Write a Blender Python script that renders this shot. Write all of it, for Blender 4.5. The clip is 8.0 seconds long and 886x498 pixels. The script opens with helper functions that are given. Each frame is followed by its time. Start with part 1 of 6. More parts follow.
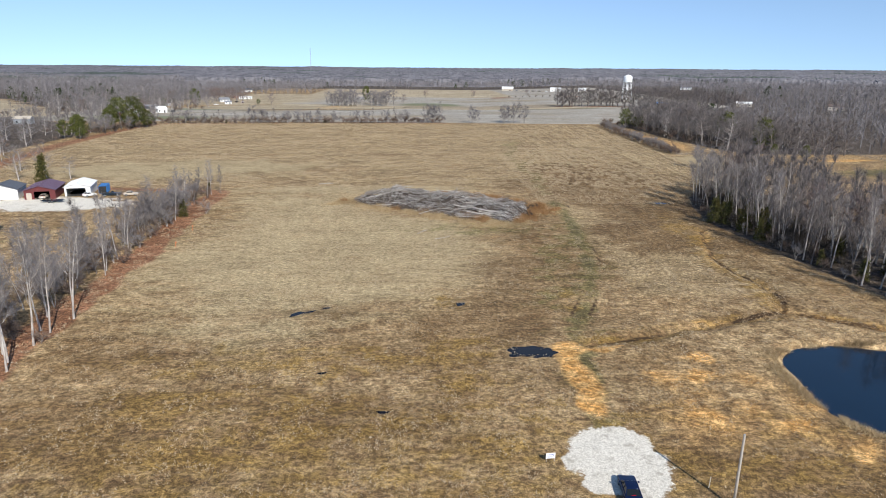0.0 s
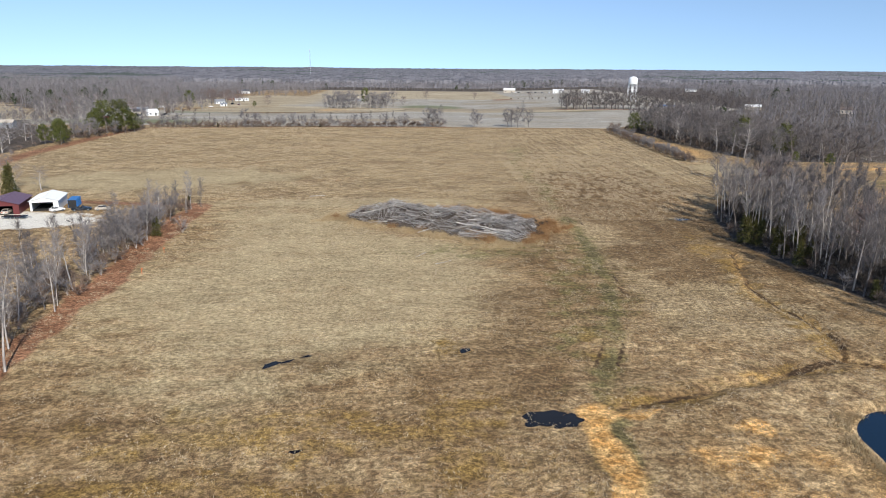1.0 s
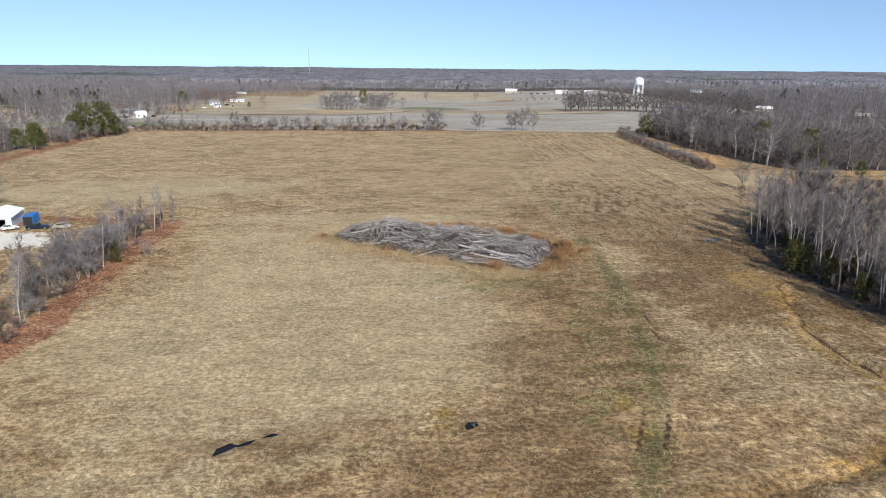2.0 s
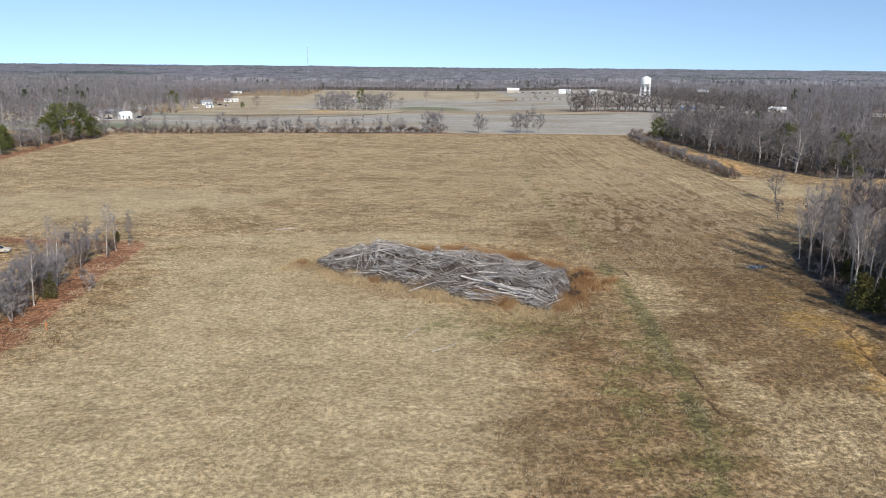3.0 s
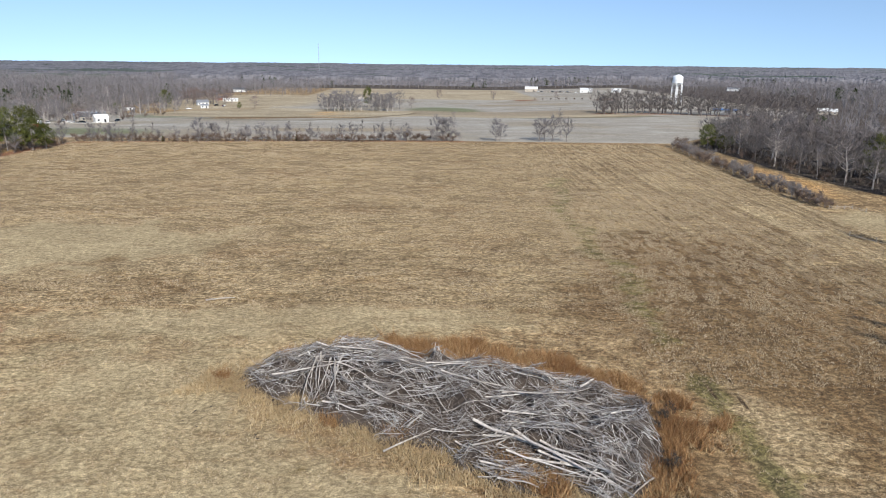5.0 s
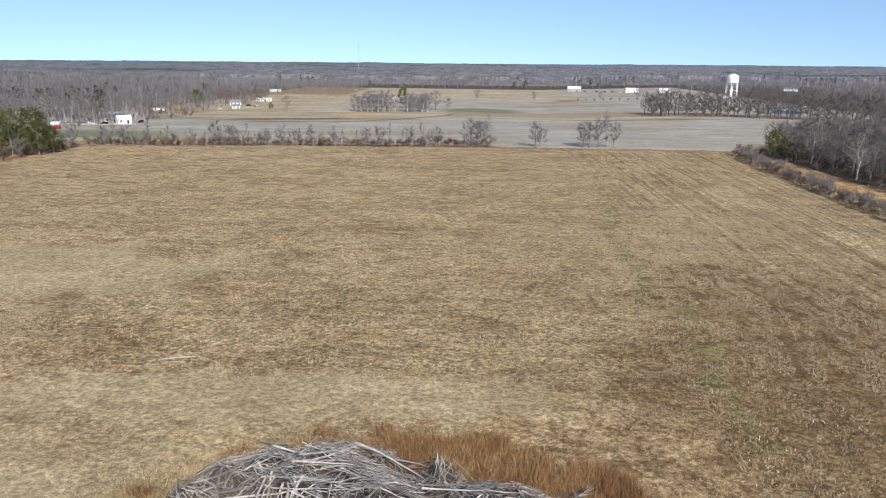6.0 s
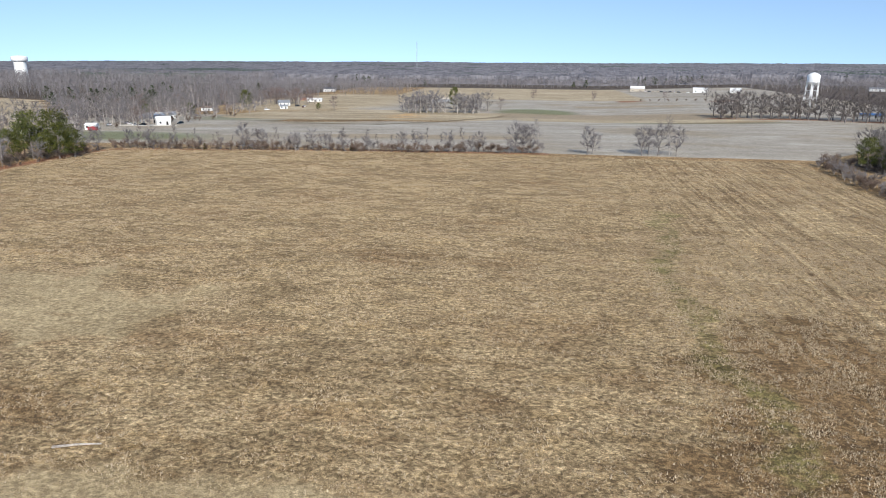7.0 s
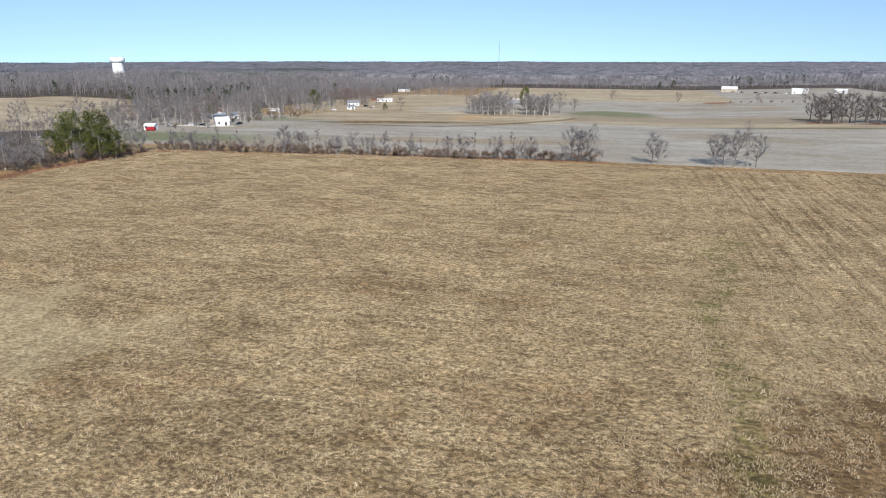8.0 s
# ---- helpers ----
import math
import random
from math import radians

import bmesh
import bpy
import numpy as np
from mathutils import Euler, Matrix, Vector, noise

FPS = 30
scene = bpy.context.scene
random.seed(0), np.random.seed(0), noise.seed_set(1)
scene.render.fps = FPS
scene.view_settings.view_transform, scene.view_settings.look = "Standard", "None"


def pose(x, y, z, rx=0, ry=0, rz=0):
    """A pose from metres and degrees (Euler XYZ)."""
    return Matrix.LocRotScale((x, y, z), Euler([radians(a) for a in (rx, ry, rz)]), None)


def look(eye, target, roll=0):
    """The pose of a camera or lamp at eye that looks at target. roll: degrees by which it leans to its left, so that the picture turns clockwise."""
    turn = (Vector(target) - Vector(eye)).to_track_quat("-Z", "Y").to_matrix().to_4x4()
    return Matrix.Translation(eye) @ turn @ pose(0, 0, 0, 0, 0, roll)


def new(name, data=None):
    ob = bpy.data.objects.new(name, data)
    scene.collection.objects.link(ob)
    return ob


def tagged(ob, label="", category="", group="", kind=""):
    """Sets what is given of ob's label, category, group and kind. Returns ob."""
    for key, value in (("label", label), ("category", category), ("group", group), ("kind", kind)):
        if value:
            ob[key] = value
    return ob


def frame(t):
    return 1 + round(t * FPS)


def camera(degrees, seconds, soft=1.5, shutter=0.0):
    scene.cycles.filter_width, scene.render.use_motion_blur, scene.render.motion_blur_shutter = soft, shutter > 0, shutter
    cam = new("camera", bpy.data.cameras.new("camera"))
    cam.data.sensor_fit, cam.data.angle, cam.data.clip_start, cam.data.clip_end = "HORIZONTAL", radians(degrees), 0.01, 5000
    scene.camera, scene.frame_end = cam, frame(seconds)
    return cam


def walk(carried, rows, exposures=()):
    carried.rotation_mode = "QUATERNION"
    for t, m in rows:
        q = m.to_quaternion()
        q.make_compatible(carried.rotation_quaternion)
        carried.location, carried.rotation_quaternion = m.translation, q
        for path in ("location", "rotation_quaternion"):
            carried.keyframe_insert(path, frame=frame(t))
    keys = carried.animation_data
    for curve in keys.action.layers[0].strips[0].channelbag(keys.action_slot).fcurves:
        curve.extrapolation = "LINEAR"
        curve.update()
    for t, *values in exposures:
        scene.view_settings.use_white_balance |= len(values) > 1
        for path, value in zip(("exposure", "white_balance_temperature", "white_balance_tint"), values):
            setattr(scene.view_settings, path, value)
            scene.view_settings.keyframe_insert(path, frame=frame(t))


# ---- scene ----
cam = camera(68.1, 8.0, soft=1.0)
METRES, EYE, TILT, LEAN, TURN = 208.35, 45.0, 0.0, 0.0, -3.0
ROWS = [
    (0.0, 0.0, 0.0, 0.0, 0.21, -16.35, -0.71),
    (0.5, -0.0003, 0.0438, 0.0011, 0.25, -16.32, -0.74),
    (1.0, -0.0011, 0.0927, 0.0019, 0.27, -16.29, -0.76),
    (1.5, -0.0017, 0.1451, 0.0022, 0.29, -16.28, -0.79),
    (3.0, -0.0017, 0.3226, -0.0004, 0.36, -16.39, -0.85),
    (3.5, -0.0011, 0.3875, -0.0013, 0.4, -16.45, -0.85),
    (4.0, -0.0003, 0.4545, -0.0022, 0.48, -16.49, -0.88),
    (4.5, 0.0017, 0.5242, -0.0029, 0.77, -16.56, -0.87),
    (6.0, 0.0155, 0.7334, -0.0074, 5.17, -16.74, -0.7),
    (6.5, 0.0258, 0.8018, -0.0095, 7.6, -16.78, -0.6),
    (7.0, 0.0422, 0.8672, -0.0107, 10.39, -16.84, -0.43),
    (7.5, 0.0647, 0.9285, -0.0119, 13.78, -16.86, -0.29),
    (8.0, 0.0931, 0.9859, -0.0128, 17.77, -16.9, -0.1),
]
walk(cam, [(t, pose(0, 0, EYE, TILT, LEAN, TURN) @ pose(METRES * x, METRES * y, METRES * z, 90 + pitch, roll, yaw)) for t, x, y, z, yaw, pitch, roll in ROWS])

# ---- world, sun, exposure ----
SUN_DIR = Vector((-0.40, 0.917, 0.0)).normalized()   # the way the shadows fall
SUN_ELEV = radians(37)
sun_from = Vector((-SUN_DIR.x * math.cos(SUN_ELEV), -SUN_DIR.y * math.cos(SUN_ELEV), math.sin(SUN_ELEV)))
sun = new("sun", bpy.data.lights.new("sun", "SUN"))
sun.data.energy, sun.data.angle, sun.data.color = 5.0, radians(0.53), (1.0, 0.955, 0.875)
sun.matrix_world = look(sun_from * 100, (0, 0, 0))

world = bpy.data.worlds.new("sky")
scene.world = world
world.use_nodes = True
wn, wl = world.node_tree.nodes, world.node_tree.links
sky = wn.new("ShaderNodeTexSky")
sky.sky_type, sky.sun_disc = "NISHITA", False
sky.sun_elevation, sky.sun_rotation = SUN_ELEV, math.atan2(sun_from.x, sun_from.y)
sky.altitude, sky.air_density, sky.dust_density, sky.ozone_density = 200, 1.0, 0.0, 0.9
coord, lift = wn.new("ShaderNodeTexCoord"), wn.new("ShaderNodeVectorMath")
lift.operation, lift.inputs[1].default_value = "ADD", (0, 0, 0.17)
wl.new(coord.outputs["Generated"], lift.inputs[0])
wl.new(lift.outputs[0], sky.inputs[0])
tint = wn.new("ShaderNodeMix")
tint.data_type, tint.blend_type = "RGBA", "MULTIPLY"
tint.inputs["Factor"].default_value = 1.0
tint.inputs[7].default_value = (0.93, 0.99, 1.06, 1)
wl.new(sky.outputs[0], tint.inputs[6])
wl.new(tint.outputs[2], wn["Background"].inputs[0])
wn["Background"].inputs[1].default_value = 0.15
scene.view_settings.exposure = 0.15


# ---- materials ----
class Nodes:
    """A short hand for building a node material."""

    def __init__(self, name, rough=0.9, metal=0.0):
        self.mat = bpy.data.materials.new(name)
        self.mat.use_nodes = True
        self.n, self.l = self.mat.node_tree.nodes, self.mat.node_tree.links
        self.b = self.n["Principled BSDF"]
        self.b.inputs["Roughness"].default_value = rough
        self.b.inputs["Metallic"].default_value = metal
        self.b.inputs["Specular IOR Level"].default_value = 0.25
        self.geo = None

    def put(self, value, socket):
        if hasattr(value, "is_output"):
            self.l.new(value, socket)
        elif isinstance(value, (tuple, list)) and socket.type == "RGBA" and len(value) == 3:
            socket.default_value = (*value, 1)
        else:
            socket.default_value = value

    def place(self, scale=(1, 1, 1), local=False):
        c = self.n.new("ShaderNodeTexCoord") if local else self.n.new("ShaderNodeNewGeometry")
        m = self.n.new("ShaderNodeVectorMath")
        m.operation = "MULTIPLY"
        self.l.new(c.outputs["Object" if local else "Position"], m.inputs[0])
        m.inputs[1].default_value = scale
        return m.outputs[0]

    def noise(self, scale, detail=3.0, vec=None, rough=0.55, distort=0.0):
        t = self.n.new("ShaderNodeTexNoise")
        self.put(scale, t.inputs["Scale"])
        t.inputs["Detail"].default_value, t.inputs["Roughness"].default_value = detail, rough
        t.inputs["Distortion"].default_value = distort
        self.l.new(self.place() if vec is None else vec, t.inputs["Vector"])
        return t.outputs["Fac"]

    def ramp(self, fac, lo, hi, out_lo=0.0, out_hi=1.0):
        t = self.n.new("ShaderNodeMapRange")
        t.interpolation_type = "SMOOTHSTEP"
        self.put(fac, t.inputs["Value"])
        for k, v in (("From Min", lo), ("From Max", hi), ("To Min", out_lo), ("To Max", out_hi)):
            t.inputs[k].default_value = v
        return t.outputs[0]

    def math(self, op, a, b=0.0):
        t = self.n.new("ShaderNodeMath")
        t.operation = op
        self.put(a, t.inputs[0])
        self.put(b, t.inputs[1])
        return t.outputs[0]

    def mix(self, fac, a, b, mode="MIX"):
        t = self.n.new("ShaderNodeMix")
        t.data_type, t.blend_type = "RGBA", mode
        self.put(fac, t.inputs["Factor"])
        self.put(a, t.inputs[6])
        self.put(b, t.inputs[7])
        return t.outputs[2]

    def mask(self, name):
        t = self.n.new("ShaderNodeAttribute")
        t.attribute_name = name
        s = self.n.new("ShaderNodeSeparateColor")
        self.l.new(t.outputs["Color"], s.inputs[0])
        return s.outputs

    def random(self):
        return self.n.new("ShaderNodeObjectInfo").outputs["Random"]

    def island(self):
        return self.n.new("ShaderNodeNewGeometry").outputs["Random Per Island"]

    def bump(self, height, strength=0.5, distance=0.1):
        t = self.n.new("ShaderNodeBump")
        t.inputs["Strength"].default_value, t.inputs["Distance"].default_value = strength, distance
        self.l.new(height, t.inputs["Height"])
        self.l.new(t.outputs[0], self.b.inputs["Normal"])

    def done(self, colour, rough=None):
        self.put(colour, self.b.inputs["Base Color"])
        if rough is not None:
            self.put(rough, self.b.inputs["Roughness"])
        return self.mat


def plain(name, colour, rough=0.7, metal=0.0, vary=0.25, scale=1.5, dirt=(0.12, 0.10, 0.08), wear=0.25):
    """A painted or weathered surface: colour with grain at two scales and some dirt."""
    k = Nodes(name, rough, metal)
    p = k.place(local=True)
    fine, large = k.noise(scale * 8, 4, p), k.noise(scale, 3, p)
    c = k.mix(k.ramp(fine, 0.3, 0.7, 0, vary), colour, tuple(v * 0.6 for v in colour))
    c = k.mix(k.ramp(large, 0.52, 0.8, 0, wear), c, dirt)
    k.bump(fine, 0.15, 0.02)
    return k.done(c)


def bark(name, light, dark, tone=0.35):
    k = Nodes(name, 0.9)
    p = k.place((1, 1, 0.35), local=True)
    c = k.mix(k.ramp(k.noise(2.2, 4, p), 0.35, 0.65), dark, light)
    c = k.mix(k.math("MULTIPLY", k.random(), tone), c, dark)
    return k.done(c)


def twigs(name, light, dark):
    k = Nodes(name, 0.95)
    c = k.mix(k.island(), dark, light)
    c = k.mix(k.ramp(k.random(), 0.2, 1.0, 0.0, 0.35), c, dark)
    return k.done(c)


def foliage(name, light, dark, mid):
    k = Nodes(name, 0.7)
    c = k.mix(k.ramp(k.island(), 0.0, 1.0), dark, light)
    c = k.mix(k.ramp(k.noise(0.35, 2, k.place(local=True)), 0.4, 0.65), c, mid)
    return k.done(c)


PALE_BARK = bark("pale_bark", (0.56, 0.52, 0.47), (0.30, 0.26, 0.235))
GREY_BARK = bark("grey_bark", (0.30, 0.26, 0.23), (0.13, 0.11, 0.10))
PALE_TWIG = twigs("pale_twig", (0.315, 0.288, 0.275), (0.16, 0.142, 0.135))
GREY_TWIG = twigs("grey_twig", (0.235, 0.212, 0.205), (0.115, 0.101, 0.097))
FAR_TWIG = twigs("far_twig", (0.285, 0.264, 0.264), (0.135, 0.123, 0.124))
RED_TWIG = twigs("red_twig", (0.27, 0.205, 0.185), (0.15, 0.11, 0.10))
# darker than the front trees' twigs: the woods' inner shade put into colour
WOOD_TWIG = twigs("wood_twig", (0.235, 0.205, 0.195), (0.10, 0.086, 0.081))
DARK_GREEN = foliage("dark_needles", (0.060, 0.078, 0.030), (0.018, 0.026, 0.012), (0.04, 0.052, 0.02))
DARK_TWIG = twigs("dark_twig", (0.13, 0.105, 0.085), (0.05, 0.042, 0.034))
BUSH_TWIG = twigs("bush_twig", (0.27, 0.20, 0.16), (0.12, 0.085, 0.065))
PINE_LEAF = foliage("pine_needles", (0.170, 0.175, 0.034), (0.020, 0.028, 0.010), (0.075, 0.088, 0.020))
CEDAR_LEAF = foliage("cedar_needles", (0.12, 0.115, 0.03), (0.035, 0.036, 0.014), (0.09, 0.075, 0.022))


def weathered_wood(name, low, high, dull):
    k = Nodes(name, 0.9)
    p = k.place((1, 1, 1), local=True)
    grain = k.noise(3.0, 5, p, 0.7)
    c = k.mix(k.ramp(grain, 0.35, 0.7), low, high)
    c = k.mix(k.ramp(k.random(), 0.35, 1.0, 0.0, dull), c, (0.17, 0.145, 0.125))
    k.bump(grain, 0.4, 0.05)
    return k.done(c)


def weathered_sticks():
    k = Nodes("weathered_sticks", 0.95)
    r = k.island()
    c = k.mix(k.ramp(r, 0.0, 0.55), (0.085, 0.064, 0.052), (0.36, 0.32, 0.285))
    c = k.mix(k.ramp(r, 0.55, 0.62), c, (0.48, 0.46, 0.44))
    c = k.mix(k.ramp(r, 0.84, 0.90), c, (0.74, 0.71, 0.66))
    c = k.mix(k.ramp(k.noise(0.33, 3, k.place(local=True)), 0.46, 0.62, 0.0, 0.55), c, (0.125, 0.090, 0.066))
    return k.done(c)


LOG = weathered_wood("weathered_wood", (0.28, 0.245, 0.21), (0.60, 0.555, 0.50), 0.6)
LOG_PALE = weathered_wood("bleached_wood", (0.40, 0.36, 0.32), (0.72, 0.67, 0.61), 0.4)
STICK = weathered_sticks()


def straw(name, a, b, c2):
    k = Nodes(name, 0.95)
    r = k.island()
    c = k.mix(k.ramp(r, 0.0, 0.6), a, b)
    c = k.mix(k.ramp(r, 0.75, 1.0), c, c2)
    patch = k.noise(0.12, 3)
    c = k.mix(k.ramp(patch, 0.45, 0.65, 0.0, 0.6), c, a)
    return k.done(c)


STUBBLE = straw("stubble", (0.285, 0.212, 0.133), (0.465, 0.368, 0.242), (0.61, 0.512, 0.365))
TALL_GRASS = straw("tall_grass", (0.195, 0.095, 0.040), (0.37, 0.215, 0.098), (0.52, 0.38, 0.20))
PALE_GRASS = straw("pale_grass", (0.28, 0.195, 0.105), (0.46, 0.345, 0.195), (0.58, 0.47, 0.29))


def ground_material():
    k = Nodes("ground_soil", 0.97)
    a, b, c, d, e = k.mask("mask_a"), k.mask("mask_b"), k.mask("mask_c"), k.mask("mask_d"), k.mask("mask_e")
    pos = k.place()
    fine = k.noise(2.8, 5, pos, 0.7)
    mid = k.noise(0.42, 5, pos, 0.62)
    wide = k.noise(0.035, 4, pos, 0.6)
    blotch = k.noise(1.0, 5, k.place((0.028, 0.05, 0.05)), 0.68)
    clump = k.noise(0.13, 4, k.place((0.8, 1.3, 1)), 0.65)

    def streak(across, along, detail=4, rough=0.65, distort=0.5):
        """Streaks that run along x in the field's middle and along y at its side."""
        p = k.noise(1.0, detail, k.place((along, across, 0.3)), rough, distort)
        q = k.noise(1.0, detail, k.place((across, along, 0.3)), rough, distort)
        t = k.n.new("ShaderNodeMix")
        t.data_type = "FLOAT"
        for v, sock in ((d[0], t.inputs[0]), (p, t.inputs[2]), (q, t.inputs[3])):
            k.l.new(v, sock)
        return t.outputs[0]

    rows = streak(0.36, 0.10, 6, 0.7, 0.0)
    rows_fine = streak(1.9, 1.1, 6, 0.75, 0.0)
    furrow = streak(0.62, 0.012, 2, 0.5, 0.0)
    ragged = k.math("ADD", k.math("MULTIPLY", mid, 0.55), k.math("MULTIPLY", fine, 0.35))

    def edge(m, lo=0.36, hi=0.62):
        return k.ramp(k.math("ADD", m, k.math("SUBTRACT", ragged, 0.45)), lo, hi)

    # dead grass
    grass = k.mix(k.ramp(mid, 0.38, 0.62), (0.242, 0.159, 0.084), (0.429, 0.313, 0.181))
    grass = k.mix(k.ramp(rows, 0.50, 0.66, 0.0, 0.75), grass, (0.161, 0.098, 0.050))
    grass = k.mix(k.ramp(blotch, 0.52, 0.66, 0.0, 0.5), grass, (0.207, 0.128, 0.063))
    grass = k.mix(k.ramp(wide, 0.48, 0.66, 0.0, 0.4), grass, (0.270, 0.168, 0.078))
    # mown pale ground
    pale = k.mix(k.ramp(rows_fine, 0.38, 0.64), (0.318, 0.246, 0.142), (0.472, 0.373, 0.227))
    pale = k.mix(k.ramp(rows, 0.52, 0.68, 0.0, 0.6), pale, (0.242, 0.165, 0.088))
    grass = k.mix(k.ramp(k.math("ADD", b[0], k.math("MULTIPLY", k.math("SUBTRACT", clump, 0.5), 1.6)), 0.2, 0.75), grass, pale)
    # stubble rows
    stub = k.mix(k.ramp(rows_fine, 0.38, 0.62), (0.205, 0.142, 0.080), (0.440, 0.338, 0.203))
    stub = k.mix(k.ramp(rows, 0.48, 0.64, 0.0, 0.65), stub, (0.188, 0.126, 0.068))
    stub = k.mix(k.ramp(clump, 0.5, 0.66, 0.0, 0.4), stub, (0.400, 0.285, 0.150))
    stub = k.mix(k.ramp(blotch, 0.52, 0.66, 0.0, 0.55), stub, (0.235, 0.150, 0.078))
    stub = k.mix(k.ramp(blotch, 0.30, 0.44, 0.4, 0.0), stub, (0.410, 0.300, 0.165))
    stub = k.mix(k.math("MULTIPLY", k.math("ADD", d[0], 0.15), k.ramp(furrow, 0.50, 0.62, 0.0, 0.42)), stub, (0.470, 0.372, 0.235))
    stub = k.mix(k.math("MULTIPLY", d[0], k.ramp(furrow, 0.38, 0.47, 0.6, 0.0)), stub, (0.150, 0.098, 0.052))
    grass = k.mix(k.ramp(c[1], 0.2, 0.8), grass, stub)
    # brown weeds, green shoots
    grass = k.mix(k.ramp(k.math("ADD", a[2], k.math("MULTIPLY", k.math("SUBTRACT", k.math("ADD", clump, k.math("MULTIPLY", mid, 0.7)), 0.85), 2.2)), 0.3, 1.0, 0.0, 0.8), grass, (0.148, 0.089, 0.041))
    grass = k.mix(k.ramp(k.math("ADD", b[1], k.math("MULTIPLY", k.math("SUBTRACT", k.math("ADD", clump, k.math("MULTIPLY", mid, 0.7)), 0.85), 2.2)), 0.35, 1.05, 0.0, 0.75), grass, (0.162, 0.146, 0.056))
    grass = k.mix(k.ramp(b[1], 0.78, 0.95, 0.0, 0.8), grass, (0.128, 0.107, 0.050))
    # mustard-coloured weeds and rusty dead growth
    ragged_gold = k.math("ADD", e[0], k.math("MULTIPLY", k.math("SUBTRACT", k.math("ADD", clump, mid), 1.0), 1.5))
    grass = k.mix(k.ramp(ragged_gold, 0.35, 0.95, 0.0, 0.85), grass, k.mix(k.ramp(fine, 0.36, 0.64), (0.195, 0.118, 0.034), (0.345, 0.225, 0.072)))
    ragged_rust = k.math("ADD", e[1], k.math("MULTIPLY", k.math("SUBTRACT", k.math("ADD", clump, mid), 1.0), 1.3))
    grass = k.mix(k.ramp(ragged_rust, 0.35, 0.95, 0.0, 0.8), grass, k.mix(k.ramp(fine, 0.36, 0.64), (0.180, 0.104, 0.052), (0.350, 0.235, 0.125)))
    # cut gully and wheel ruts
    cut = k.ramp(k.math("ADD", d[2], k.math("MULTIPLY", k.math("SUBTRACT", ragged, 0.45), 0.5)), 0.45, 0.75)
    grass = k.mix(cut, grass, (0.070, 0.042, 0.022))
    # far ploughed field
    far = k.mix(k.ramp(k.noise(1.0, 5, k.place((0.012, 0.06, 0.1)), 0.65), 0.32, 0.68), (0.300, 0.268, 0.222), (0.390, 0.360, 0.315))
    far = k.mix(k.ramp(k.noise(1.0, 4, k.place((0.012, 0.020, 0.1)), 0.6), 0.50, 0.62, 0.0, 0.65), far, (0.29, 0.24, 0.17))
    far = k.mix(k.math("MULTIPLY", k.ramp(a[2], 0.2, 0.7), 0.8), far, (0.153, 0.126, 0.072))
    far = k.mix(k.math("MULTIPLY", k.ramp(b[1], 0.2, 0.7), 0.85), far, (0.150, 0.165, 0.080))
    far = k.mix(k.math("MULTIPLY", k.ramp(e[2], 0.15, 0.8), 0.85), far, (0.300, 0.235, 0.155))
    grass = k.mix(k.ramp(b[2], 0.3, 0.7), grass, far)
    # straw-coloured far pasture
    tan = k.mix(k.ramp(k.noise(1.0, 5, k.place((0.014, 0.05, 0.1)), 0.65), 0.34, 0.66), (0.320, 0.255, 0.165), (0.450, 0.375, 0.265))
    tan = k.mix(k.math("MULTIPLY", k.ramp(a[2], 0.2, 0.7), 0.8), tan, (0.153, 0.111, 0.062))
    grass = k.mix(k.ramp(c[2], 0.3, 0.7), grass, tan)
    # floor of the woods, darkened in colour so the thin stand looks dense, shaded
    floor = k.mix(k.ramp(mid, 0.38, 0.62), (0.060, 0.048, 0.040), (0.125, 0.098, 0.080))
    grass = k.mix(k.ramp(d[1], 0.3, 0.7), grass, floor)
    # leaf litter
    litter = k.mix(k.ramp(fine, 0.38, 0.62), (0.160, 0.070, 0.040), (0.345, 0.182, 0.105))
    grass = k.mix(edge(a[1], 0.3, 0.75), grass, litter)
    # bare clay
    clay = k.mix(k.ramp(mid, 0.38, 0.62), (0.50, 0.265, 0.085), (0.62, 0.39, 0.17))
    grass = k.mix(edge(a[0], 0.32, 0.78), grass, clay)
    # crushed stone
    pebble = k.noise(5.0, 5, pos, 0.8)
    stone = k.mix(k.ramp(pebble, 0.36, 0.62), (0.50, 0.45, 0.37), (0.82, 0.775, 0.68))
    stone = k.mix(k.ramp(mid, 0.56, 0.68, 0.0, 0.6), stone, (0.36, 0.315, 0.25))
    grass = k.mix(edge(c[0], 0.42, 0.52), grass, stone)
    open_land = k.math("SUBTRACT", 1.0, k.math("MAXIMUM", k.ramp(b[2], 0.3, 0.7, 0.0, 0.6), k.math("MAXIMUM", k.ramp(c[2], 0.3, 0.7, 0.0, 0.5), k.math("MAXIMUM", k.ramp(c[0], 0.35, 0.5, 0.0, 0.9), k.ramp(b[0], 0.3, 0.8, 0.0, 0.38)))))
    for pattern, lo, hi, dim, lift_up in ((k.noise(7.0, 4, pos, 0.8), 0.42, 0.57, 0.53, 1.40), (k.noise(1.5, 6, k.place((0.85, 1, 1)), 0.72), 0.42, 0.58, 0.60, 1.34), (k.noise(0.5, 5, k.place((0.7, 1, 1)), 0.7), 0.42, 0.59, 0.80, 1.15), (k.noise(0.075, 5, k.place((0.6, 1, 1)), 0.68), 0.40, 0.60, 0.84, 1.12)):
        grain = k.mix(k.ramp(pattern, lo, hi), (dim, dim * 0.98, dim * 0.935), (lift_up, lift_up * 1.0, lift_up * 0.985))
        grass = k.mix(open_land, grass, k.mix(1.0, grass, grain, "MULTIPLY"))
